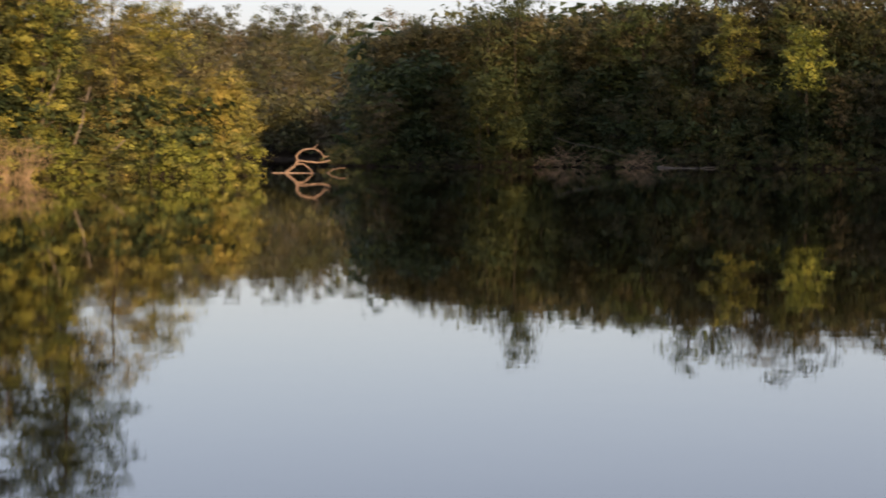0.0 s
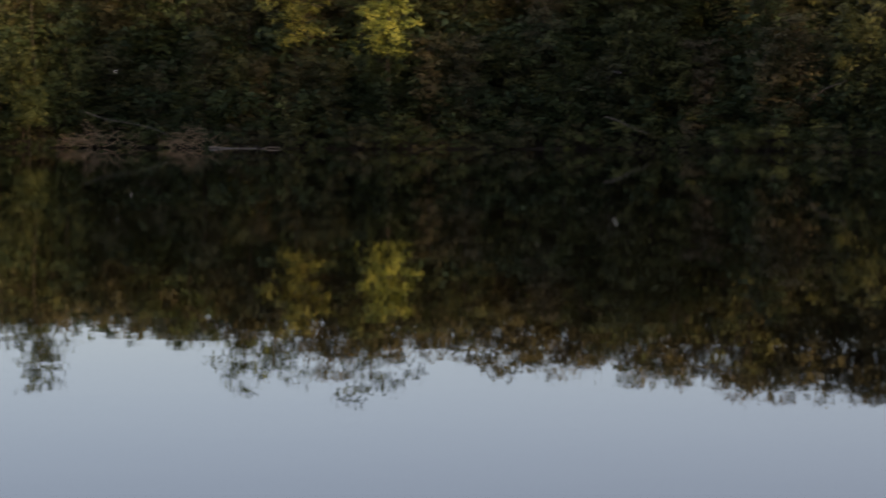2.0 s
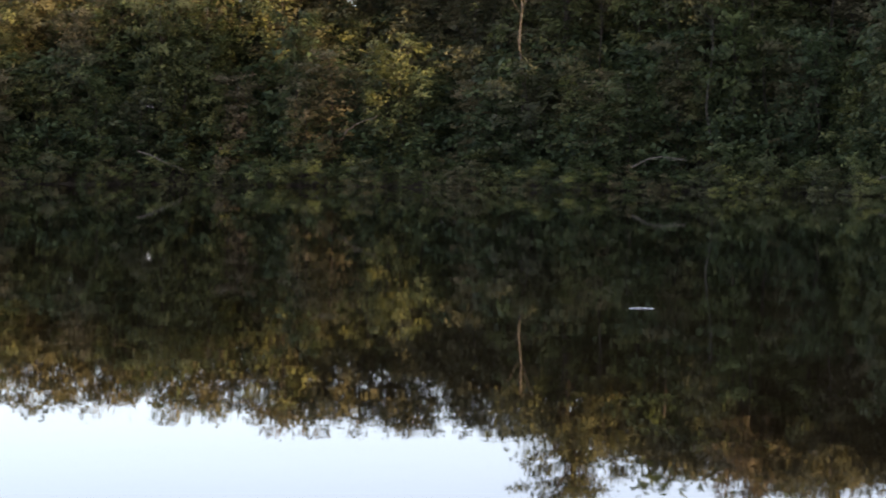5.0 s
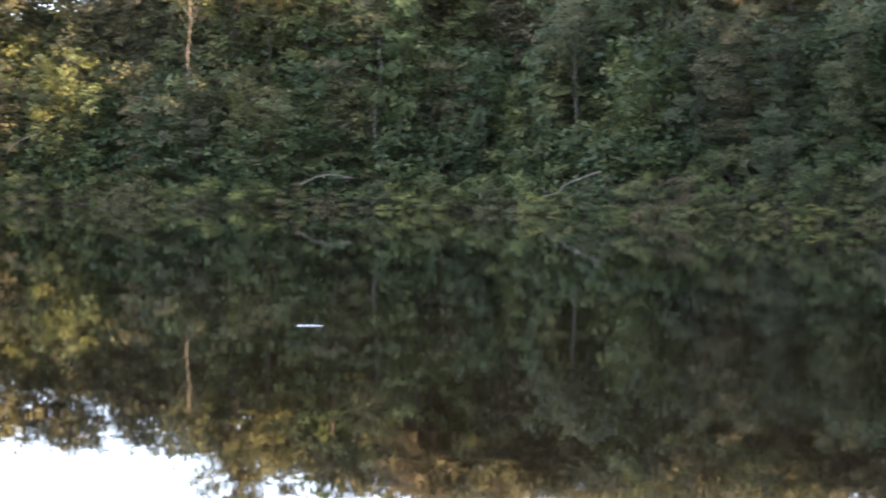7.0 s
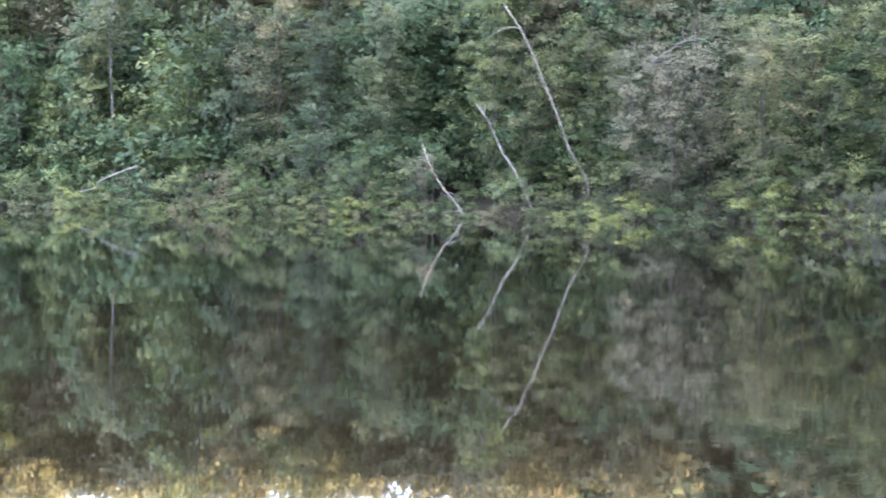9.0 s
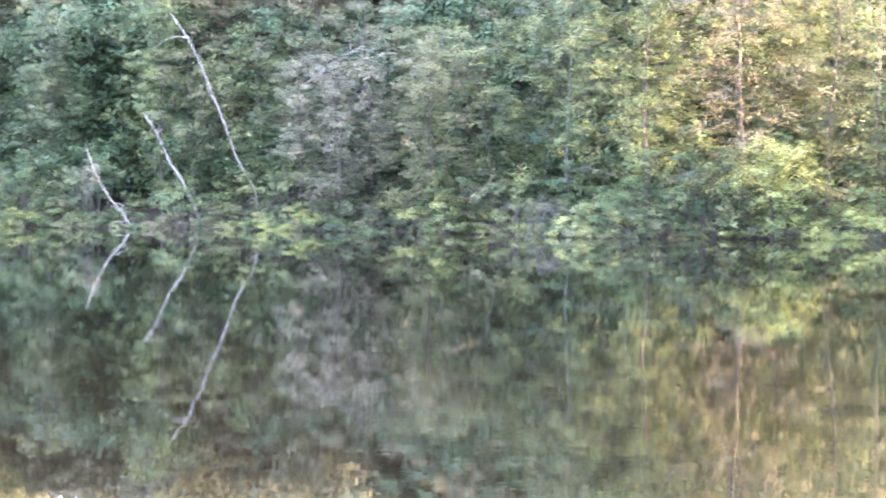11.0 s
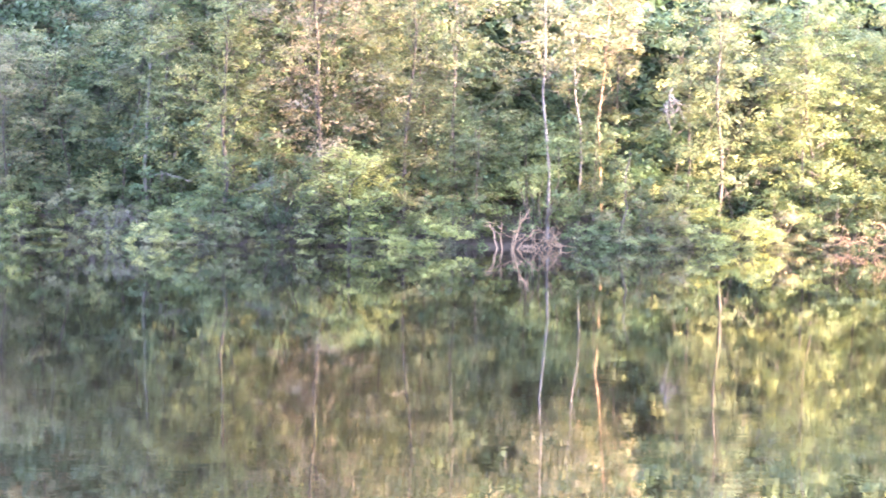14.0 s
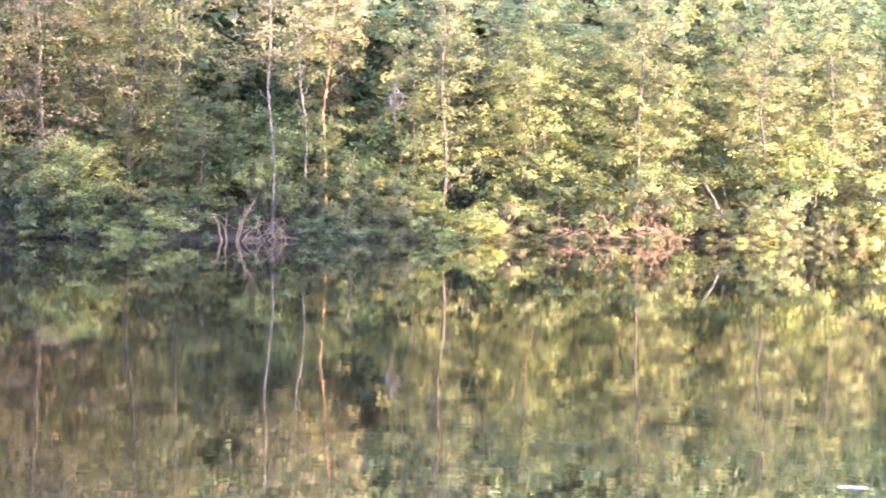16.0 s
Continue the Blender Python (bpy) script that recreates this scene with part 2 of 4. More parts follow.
def leaf_cloud(rng, centres, radii, sprays, per, size, droop=0.25, flat=0.65, whole=0.0):
    """Rosettes of leaves in tufts on the outside of clumps. Returns vertices, three-cornered leaves, and normals that follow the clump."""
    centres, radii = np.asarray(centres, float), np.asarray(radii, float)
    k = len(centres)
    tufts = sprays if sprays < 12 else round(sprays / 5)
    each = sprays // tufts
    d = unit(rng.normal(size=(k, tufts, 3)))
    d[..., 2] = np.where(d[..., 2] < -0.3, -d[..., 2], d[..., 2])
    deep = np.where(rng.uniform(size=(k, tufts, 1)) < 0.25, rng.uniform(0.3, 0.75, (k, tufts, 1)), rng.uniform(0.8, 1.0, (k, tufts, 1)))
    heart = centres[:, None, :] + d * radii[:, None, None] * deep * np.array([1, 1, flat])
    if each > 1:
        # tufts on the shell of each clump, several sprays in each
        fan = unit(rng.normal(size=(k, tufts, each, 3)))
        tip = (heart[:, :, None, :] + fan * radii[:, None, None, None] * 0.34 * rng.uniform(0.1, 1.0, (k, tufts, each, 1)) ** 0.6 * np.array([1, 1, 0.5])).reshape(-1, 3)
        d = unit(d[:, :, None, :] * 0.75 + fan * 0.55)
    else:
        tip = heart.reshape(-1, 3)
    up = unit(d.reshape(-1, 3) * 0.9 + np.array([0, 0, 0.75]) + rng.normal(size=tip.shape) * 0.3)
    e1 = unit(np.cross(up, rng.normal(size=tip.shape)))
    e2 = np.cross(up, e1)
    n = len(tip)
    ang = np.arange(per) * (2 * np.pi / per) + rng.uniform(0, 6.28, (n, 1)) + rng.normal(size=(n, per)) * 0.35
    axis = np.cos(ang)[..., None] * e1[:, None] + np.sin(ang)[..., None] * e2[:, None]
    axis = unit(axis + up[:, None] * rng.uniform(-0.1, 0.6, (n, per, 1)) - np.array([0, 0, droop])).reshape(-1, 3)
    upl = np.repeat(up, per, 0)
    side = unit(np.cross(axis, upl) + rng.normal(size=axis.shape) * 0.25)
    nrm = unit(np.cross(side, axis))
    ln = (size * rng.uniform(0.6, 1.4, len(axis)))[:, None]
    w = ln * rng.uniform(0.24, 0.36, (len(axis), 1))
    a = np.repeat(tip, per, 0) + rng.normal(size=axis.shape) * size * np.array([0.95, 0.95, 0.5])
    m = a + axis * ln * 0.5 + nrm * ln * 0.07
    c = a + axis * ln - nrm * ln * 0.12
    verts = np.stack([a, m + side * w * 1.25, c - side * w * 0.7], 1).reshape(-1, 3)
    out = np.repeat(unit(d.reshape(-1, 3) + np.array([0, 0, 0.15])), per, 0)
    turned = (nrm * out).sum(1) < 0
    faces = np.arange(len(verts)).reshape(-1, 3)
    faces[turned] = faces[turned][:, ::-1]
    if whole:
        middle_of = centres.mean(0)
        spread_of = np.abs(centres - middle_of).max(0) + radii.mean()
        bulk = unit((np.repeat(tip, per, 0) - middle_of) / spread_of + np.array([0, 0, 0.2]))
        out = unit(out * (1 - whole) + bulk * whole)
    soft = unit(out * 0.75 + np.where(turned[:, None], -nrm, nrm) * 0.35)
    return verts, faces, np.repeat(soft, 3, 0)


def tube(points, radii, sides=6):
    """A tapered limb along points."""
    pts = np.asarray(points, float)
    t = unit(np.gradient(pts, axis=0))
    ref = np.array([0.31, 0.87, 0.38])
    u = unit(np.cross(t, ref))
    v = np.cross(t, u)
    ang = np.linspace(0, 2 * np.pi, sides, endpoint=False)
    ring = np.cos(ang)[None, :, None] * u[:, None, :] + np.sin(ang)[None, :, None] * v[:, None, :]
    verts = (pts[:, None, :] + ring * np.asarray(radii, float)[:, None, None]).reshape(-1, 3)
    n = len(pts)
    faces = [(i * sides + j, i * sides + (j + 1) % sides, (i + 1) * sides + (j + 1) % sides, (i + 1) * sides + j) for i in range(n - 1) for j in range(sides)]
    faces.append(tuple(range((n - 1) * sides, n * sides)))
    return verts, faces


def join(parts):
    verts, faces, at = [], [], 0
    for v, f in parts:
        verts.append(np.asarray(v, float))
        faces += [tuple(int(i) + at for i in q) for q in f]
        at += len(v)
    return np.concatenate(verts), faces


def wander(rng, a, b, n=6, sway=0.06, sag=0.0):
    """A crooked line from a to b."""
    a, b = np.asarray(a, float), np.asarray(b, float)
    f = np.linspace(0, 1, n)[:, None]
    length = np.linalg.norm(b - a)
    wob = np.cumsum(rng.normal(size=(n, 3)), 0) * sway * length / math.sqrt(n)
    wob -= wob[0] + (wob[-1] - wob[0]) * f
    line = a + (b - a) * f + wob
    line[:, 2] -= sag * length * np.sin(np.pi * f[:, 0])
    return line


def thing(name, label, category, group=""):
    return tagged(new(name), label, category, group)


def make_tree(name, seed, height, spread, base, clumps, sprays, per, leaf, leaf_mat, bark_mat, label, trunk_r=0.2, clump_r=1.5, group="riverside trees", lean=0.0, droop=0.25, columns=False):
    """A tree: tapered trunk with limbs, and a crown of leaf sprays. base: where the crown begins, as a part of the height."""
    rng = np.random.default_rng(seed)
    root = thing(name, label, "tree", group)
    top = np.array([lean * height, rng.normal() * 0.03 * height, height * 0.93])
    stem = wander(rng, (0, 0, -0.6), top, 9, 0.03)
    wood = [tube(stem, np.linspace(trunk_r, trunk_r * 0.25, 9), 6)]
    centres, radii = [], []
    turn = rng.uniform(0, 6.28)
    for i in range(clumps):
        f = (i + 0.5) / clumps
        h = base + (0.97 - base) * f ** 0.75
        shape = math.sin(math.pi * min(1, 0.22 + 0.63 * f)) ** 0.7
        if columns:
            shape = 0.75 + 0.25 * math.sin(9 * f + seed)
        turn += 2.4 + rng.normal() * 0.3
        reach = spread * shape * rng.uniform(0.45, 1.0)
        s = np.array([np.interp(h * height * 0.95, stem[:, 2], stem[:, j]) for j in range(3)])
        c = np.array([s[0] + math.cos(turn) * reach, s[1] + math.sin(turn) * reach, h * height])
        centres.append(c)
        radii.append(clump_r * rng.uniform(0.55, 1.3))
        for _ in range(2 if leaf < 0.2 else 0):
            way = unit(rng.normal(size=3) + np.array([0, 0, 0.3]))
            wood.append(tube(wander(rng, c - way * 0.3, c + way * radii[-1] * rng.uniform(0.8, 1.15) * np.array([1, 1, 0.7]), 4, 0.1), np.linspace(0.02, 0.009, 4), 3))
        foot = np.array([np.interp(max(0.8, h * height * 0.9 - reach * 0.6), stem[:, 2], stem[:, j]) for j in range(3)])
        wood.append(tube(wander(rng, foot, c, 3, 0.08), np.linspace(trunk_r * 0.2, trunk_r * 0.06, 3), 3))
    for i in range(clumps // 3):
        h = base + 0.06 + (0.85 - base) * (i + 0.5) / (clumps // 3)
        centres.append(np.array([np.interp(h * height * 0.95, stem[:, 2], stem[:, j]) for j in range(3)]))
        radii.append(clump_r * 0.9)
    v, f = join(wood)
    mesh_object("trunk", v, f, bark_mat, root, smooth=True)
    v, f, n = leaf_cloud(rng, centres, radii, sprays, per, leaf, droop, 0.65, 0.55)
    mesh_object("crown", v, f, leaf_mat, root, normals=n)
    return root


def make_shrub(name, seed, height, spread, clumps, sprays, per, leaf, leaf_mat, bark_mat, label, group="shoreline shrubs"):
    """A bush of many stems that leans out and hangs over the water."""
    rng = np.random.default_rng(seed)
    root = thing(name, label, "shrub", group)
    wood, centres, radii = [], [], []
    for i in range(clumps):
        turn = rng.uniform(0, 6.28)
        reach = spread * math.sqrt(rng.uniform(0.02, 1))
        z = height * (0.06 + 0.9 * (i / (clumps - 1)) * (1 - 0.65 * (reach / spread) ** 2))
        radii.append(rng.uniform(0.45, 0.95) * (0.35 + 0.14 * height))
        c = np.array([math.cos(turn) * reach, math.sin(turn) * reach, max(z, radii[-1] * 0.3 + 0.04)])
        centres.append(c)
        wood.append(tube(wander(rng, (c[0] * 0.15, c[1] * 0.15, -0.7), c, 4, 0.09, -0.06), np.linspace(0.045, 0.012, 4), 3))
    v, f = join(wood)
    mesh_object("stem", v, f, bark_mat, root, smooth=True)
    v, f, n = leaf_cloud(rng, centres, radii, sprays, per, leaf, 0.3, 0.8, 0.5)
    mesh_object("foliage", v, f, leaf_mat, root, normals=n)
    return root


PLACED = set()


def plant(proto, x, y, size=1.0, turn=0.0, tall=1.0, sink=0.0):
    """Stands the prototype itself, and after that copies of it, on the ground at x, y."""
    z = max(float(ground_height(x, y)), -0.5) - sink
    m = Matrix.Translation((x, y, z)) @ Matrix.Rotation(turn, 4, "Z") @ Matrix.Diagonal((size, size, size * tall, 1))
    if proto.name not in PLACED:
        PLACED.add(proto.name)
        proto.matrix_basis = m
        return proto
    return copy_thing(proto, m)


def along(line, step, rng, jitter=0.22):
    """Places along a line every step metres, with the direction to the line's left, turning smoothly at the bends."""
    pts = np.asarray(line, float)
    seg = np.linalg.norm(np.diff(pts, axis=0), axis=1)
    d = np.diff(pts, axis=0) / seg[:, None]
    nrm = np.stack([-d[:, 1], d[:, 0]], 1)
    at = unit(np.concatenate([nrm[:1], nrm[1:] + nrm[:-1], nrm[-1:]]))
    cum = np.concatenate([[0], np.cumsum(seg)])
    for s in np.arange(step * 0.5, cum[-1], step):
        q = min(max(s + rng.normal() * step * jitter, 0.0), cum[-1] - 0.01)
        i = int(np.searchsorted(cum, q, "right")) - 1
        f = (q - cum[i]) / seg[i]
        yield pts[i] + (pts[i + 1] - pts[i]) * f, unit(at[i] * (1 - f) + at[i + 1] * f)


# ---- plants of each kind ----
canopy = [
    make_tree("canopy_tree", 11, 21, 4.6, 0.30, 20, 34, 5, 0.45, LEAF_GREEN, BARK, "tall broad-crowned green rainforest tree on the river bank", 0.28, 2.42),
    make_tree("canopy_tree", 12, 20, 4.2, 0.22, 20, 34, 5, 0.42, LEAF_GREEN, BARK, "tall green rainforest tree with a layered crown on the bank", 0.25, 2.30),
    make_tree("canopy_tree", 13, 22, 4.2, 0.34, 19, 34, 5, 0.43, LEAF_OLIVE, BARK, "tall olive-green rainforest tree over the river bank", 0.22, 2.30),
    make_tree("canopy_tree", 14, 19, 4.0, 0.14, 20, 34, 5, 0.42, LEAF_GREEN, BARK, "dense dark-green rainforest tree on the river bank", 0.24, 2.30),
    make_tree("canopy_tree", 15, 21, 3.6, 0.30, 19, 34, 5, 0.40, LEAF_OLIVE, BARK_PALE, "tall olive-crowned tree with a pale trunk", 0.20, 2.07),
]
middle = [
    make_tree("bank_tree", 21, 12, 3.2, 0.05, 20, 22, 5, 0.370, LEAF_GREEN, BARK, "leafy green tree with low foliage on the river bank", 0.15, 1.5),
    make_tree("bank_tree", 22, 10, 3.0, 0.04, 19, 22, 5, 0.352, LEAF_GREEN, BARK, "bushy mid-green tree leaning over the shoreline", 0.13, 1.4, lean=0.12),
    make_tree("bank_tree", 23, 13, 2.9, 0.10, 19, 22, 5, 0.370, LEAF_OLIVE, BARK, "olive-green tree with an open crown on the bank", 0.14, 1.45),
    make_tree("vine_draped_tree", 24, 13, 1.9, 0.03, 20, 22, 5, 0.352, LEAF_GREEN, BARK, "tree draped in hanging green vines down to the shrubs", 0.15, 1.25, droop=0.8, columns=True),
    make_tree("vine_draped_tree", 25, 11, 2.0, 0.03, 19, 22, 5, 0.352, LEAF_OLIVE, BARK, "tree smothered in olive-green creepers beside the water", 0.14, 1.25, droop=0.8, columns=True),
    make_tree("bank_tree", 26, 12, 2.8, 0.10, 18, 22, 5, 0.352, LEAF_YELLOW, BARK, "yellow-green leafy tree on the river bank", 0.13, 1.3),
    make_tree("bank_tree", 27, 11, 3.4, 0.06, 19, 22, 5, 0.370, LEAF_GREEN, BARK, "spreading green tree with dense foliage down to the bank", 0.15, 1.5),
]
shrubs = [
    make_shrub("shoreline_shrub", 31, 4.2, 2.4, 12, 17, 5, 0.290, LEAF_GREEN, BARK, "dense green shrub hanging over the water's edge"),
    make_shrub("shoreline_shrub", 32, 3.4, 2.6, 11, 17, 5, 0.282, LEAF_OLIVE, BARK, "olive-green shrub spreading over the water's edge"),
    make_shrub("shoreline_shrub", 33, 5.2, 2.3, 12, 17, 5, 0.299, LEAF_GREEN, BARK, "tall green shrub at the foot of the forest"),
    make_shrub("shoreline_shrub", 34, 3.0, 2.2, 11, 20, 5, 0.238, LEAF_YELLOW, BARK, "yellow-green shrub with drooping twigs at the waterline"),
    make_shrub("shoreline_shrub", 36, 3.8, 2.6, 12, 17, 5, 0.290, LEAF_GREEN, BARK, "leafy dark-green shrub leaning over the shoreline"),
    make_shrub("shoreline_shrub", 37, 4.4, 2.4, 12, 17, 5, 0.290, LEAF_GREEN, BARK, "rounded mid-green shrub on the muddy shoreline"),
]
near_middle = [
    make_tree("bank_tree", 121, 12, 3.2, 0.06, 17, 84, 6, 0.146, LEAF_GREEN, BARK, "leafy green tree with low fine foliage on the bank", 0.091, 1.6),
    make_tree("bank_tree", 122, 10.5, 3.1, 0.05, 17, 84, 6, 0.142, LEAF_GREEN, BARK, "bushy fresh-green tree leaning over the shoreline", 0.084, 1.5, lean=0.12),
    make_tree("bank_tree", 123, 13, 3.0, 0.09, 17, 84, 6, 0.146, LEAF_OLIVE, BARK, "fine-leaved olive tree on the river bank", 0.091, 1.5),
    make_tree("vine_draped_tree", 124, 13, 2.0, 0.03, 27, 60, 6, 0.140, LEAF_GREEN, BARK, "tree curtained in hanging green vines over the shrubs", 0.098, 1.25, droop=0.8, columns=True),
    make_tree("bank_tree", 127, 11, 3.4, 0.07, 17, 84, 6, 0.146, LEAF_GREEN, BARK, "spreading green tree with dense fine foliage", 0.091, 1.6),
]
near_canopy = [
    make_tree("canopy_tree", 111, 20, 4.2, 0.18, 20, 60, 6, 0.18, LEAF_GREEN, BARK, "tall green rainforest tree with fine dense foliage", 0.13, 1.9),
    make_tree("canopy_tree", 112, 19, 4.0, 0.14, 20, 60, 6, 0.18, LEAF_GREEN, BARK, "tall fresh-green rainforest tree behind the bank", 0.13, 1.9),
    make_tree("canopy_tree", 113, 20, 4.0, 0.22, 20, 60, 6, 0.18, LEAF_OLIVE, BARK, "tall olive rainforest tree with fine foliage", 0.12, 1.8),
]
near_yellow = make_tree("bank_tree", 126, 12, 2.9, 0.06, 24, 60, 6, 0.146, LEAF_YELLOW, BARK, "fine-leaved yellow-green tree on the bank", 0.084, 1.4)
near_shrubs = [
    make_shrub("leafy_shrub", 131, 4.0, 2.4, 14, 45, 6, 0.122, LEAF_GREEN, BARK, "dense fine-leaved green shrub over the water's edge"),
    make_shrub("leafy_shrub", 132, 3.2, 2.6, 13, 45, 6, 0.122, LEAF_OLIVE, BARK, "fine-leaved olive shrub spreading over the water"),
    make_shrub("leafy_shrub", 133, 5.0, 2.4, 15, 45, 6, 0.126, LEAF_GREEN, BARK, "tall fine-leaved green shrub at the forest's foot"),
    make_shrub("leafy_shrub", 136, 3.6, 2.6, 14, 45, 6, 0.122, LEAF_GREEN, BARK, "fresh green shrub leaning over the shoreline"),
]
yellow_shrub = make_shrub("leafy_shrub", 134, 3.2, 2.3, 13, 45, 6, 0.122, LEAF_FRESH, BARK, "fine-leaved yellow-green shrub in evening sun")
fringe = [
    make_shrub("fringe_shrub", 141, 1.5, 1.5, 13, 25, 5, 0.115, LEAF_GREEN, BARK, "low leafy green shrub touching the water", "waterline fringe"),
    make_shrub("fringe_shrub", 142, 1.2, 1.6, 13, 25, 5, 0.115, LEAF_OLIVE, BARK, "low olive shrub trailing in the water", "waterline fringe"),
]
# also planted on the unseen ridge that shades the banks
backing = [
    make_tree("inner_forest_tree", 41, 20, 4.8, 0.02, 21, 9, 5, 1.0, LEAF_GREEN, BARK, "dark green tree inside the forest behind the bank", 0.28, 2.4, "inner forest trees"),
    make_tree("inner_forest_tree", 42, 22, 4.6, 0.03, 21, 9, 5, 1.0, LEAF_GREEN, BARK, "tall shaded tree inside the forest behind the bank", 0.28, 2.4, "inner forest trees"),
]
far_trees = [
    make_tree("distant_tree", 51, 17, 4.6, 0.10, 12, 20, 5, 0.70, LEAF_HILL, BARK, "distant round-crowned forest tree on the hillside", 0.25, 2.5, "hillside trees"),
    make_tree("distant_tree", 52, 18, 3.0, 0.40, 9, 18, 5, 0.6, LEAF_HILL, BARK_PALE, "distant pale-trunked tree rising over the hillside forest", 0.22, 2.2, "hillside trees"),
    make_tree("distant_tree", 53, 15, 5.2, 0.08, 12, 20, 5, 0.70, LEAF_HILL, BARK, "distant low spreading tree on the wooded hillside", 0.25, 2.7, "hillside trees"),
    make_tree("distant_tree", 54, 19, 4.2, 0.30, 11, 20, 5, 0.70, LEAF_HILL, BARK_PALE, "distant tall tree with an umbrella crown on the hillside", 0.25, 2.4, "hillside trees"),
]


def forest_strip(line, seed, rows, swell=None):
    """Rows of plants along a shore: (kinds, step, metres behind the shore, spread of that, size range, bearings kept clear)."""
    rng = np.random.default_rng(seed)
    for kinds, step, back, loose, (lo, hi), clear in rows:
        for p, n in along(line, step, rng):
            p = p + n * (back + rng.normal() * loose)
            kind, size, turn, tall = kinds[rng.integers(len(kinds))], rng.uniform(lo, hi), rng.uniform(0, 6.28), rng.uniform(0.9, 1.12)
            az = math.degrees(math.atan2(p[0], p[1]))
            if shore_distance(p[0], p[1]) < -1.2 or any(a < az < b for a, b in clear):
                continue
            if swell:
                size *= swell(p[0], p[1])
            plant(kind, p[0], p[1], size, turn, tall)


LEAF_THICKET = leaf_material("undergrowth_leaf", [(0.044, 0.070, 0.030), (0.044, 0.070, 0.030)])


def thicket(line, seed, back, deep, low, high, per_metre, radius, leaf, label, clear=(), swell=None, sprays=10, leaf_mat=None):
    """Uncountable undergrowth between the trees: clumps of leaves in a belt behind the shore."""
    rng = np.random.default_rng(seed)
    spots = []
    for p, n in along(line, 1.0, rng, 0.5):
        for _ in range(per_metre):
            q = p + n * (back + rng.uniform(-deep, deep))
            if any(a < math.degrees(math.atan2(q[0], q[1])) < b for a, b in clear):
                continue
            g = float(ground_height(q[0], q[1]))
            spots.append((q[0], q[1], g + (low + (high - low) * rng.uniform() ** 0.9) * (swell(q[0], q[1]) if swell else 1.0)))
    v, f, n = leaf_cloud(rng, spots, rng.uniform(0.7, 1.2, len(spots)) * radius, sprays, 5, leaf, 0.3, 0.9)
    tagged(mesh_object("undergrowth", v, f, leaf_mat or LEAF_THICKET, normals=n), label, "undergrowth", kind="stuff")


# glades in the front rows of the right bank: bearings
HOLLOWS = [(11.2, 12.3), (42.0, 43.0)]
# where nothing hangs in front of the undercut waterline
BARE_EDGE = [(30.4, 32.6)]
GLADES = HOLLOWS + [(30.0, 33.4)]


def right_swell(x, y):
    """The right-hand wood is lower where the bank turns towards the camera."""
    return float(np.interp(math.degrees(math.atan2(x, y)), [-34, -30, -22, -14, -9, -6, -3, 0, 5, 10, 15, 20, 27, 35], [0.8, 0.92, 1.05, 1.17, 1.18, 1.13, 1.11, 1.21, 1.09, 0.95, 0.87, 0.83, 0.84, 0.86]))


def left_swell(x, y):
    """The left-hand wood is tall at its root and low at its tip."""
    return float(np.interp(y, [90, 106, 116, 126, 140], [1.3, 1.12, 0.78, 0.52, 0.38]))


FAR_REACH = [polar(a, d) for a, d in SHORE if a < 6]
NEAR_REACH = [polar(a, d) for a, d in SHORE if 4 < a < 52]
forest_strip(FAR_REACH, 1, [
    (shrubs, 1.9, -0.5, 0.4, (0.6, 1.0), ()), (shrubs, 2.5, 2.4, 0.7, (0.9, 1.4), ()), (middle, 2.8, 4.6, 0.9, (0.75, 1.1), ()),
    (canopy, 3.6, 10.5, 1.4, (0.8, 1.0), ()), (canopy, 4.2, 17, 1.6, (1.02, 1.2), ()), (backing, 6, 24, 2.0, (0.9, 1.0), ())], right_swell)
forest_strip(NEAR_REACH, 11, [
    (fringe, 1.15, -0.6, 0.35, (0.7, 1.25), HOLLOWS[1:] + BARE_EDGE), (near_shrubs, 2.1, 0.2, 0.4, (0.7, 1.1), HOLLOWS + BARE_EDGE), (near_shrubs, 3.6, 2.8, 0.7, (1.1, 1.6), HOLLOWS),
    (near_middle, 4.0, 4.8, 1.0, (0.75, 1.2), GLADES), (near_canopy, 4.6, 10.5, 1.2, (0.9, 1.1), [(11.3, 12.2), (29.9, 32.0)])], right_swell)
forest_strip([polar(a, d) for a, d in SHORE if 4 < a < 16], 12, [(near_canopy, 3.4, 16.5, 1.5, (0.98, 1.1), ())], right_swell)
forest_strip([polar(a, d) for a, d in SHORE if 19 < a < 29], 13, [(near_canopy[1:2], 3.6, 7.5, 0.8, (0.8, 0.92), ()), (near_canopy, 4.0, 13, 1.2, (0.8, 0.95), ())])
forest_strip([polar(a, d) for a, d in SHORE if a > 33], 6, [([near_shrubs[1], yellow_shrub, near_shrubs[0]], 2.4, 1.2, 0.6, (1.1, 1.6), HOLLOWS), ([near_yellow, near_middle[2]], 3.4, 3.6, 0.8, (0.7, 1.0), GLADES)])
forest_strip([polar(a, d) for a, d in SHORE if -10 < a < 6], 15, [(fringe, 1.5, -1.2, 0.3, (0.8, 1.25), ())])
forest_strip([polar(a, d) for a, d in SHORE if a > 30], 19, [([yellow_shrub, near_shrubs[1]], 2.0, -0.5, 0.3, (0.6, 0.95), [(0, 34), (38.9, 43.2)])])
forest_strip([polar(a, d) for a, d in SHORE if a > 27], 14, [(fringe + [yellow_shrub], 1.3, -1.0, 0.3, (0.5, 0.75), HOLLOWS[1:] + BARE_EDGE)])
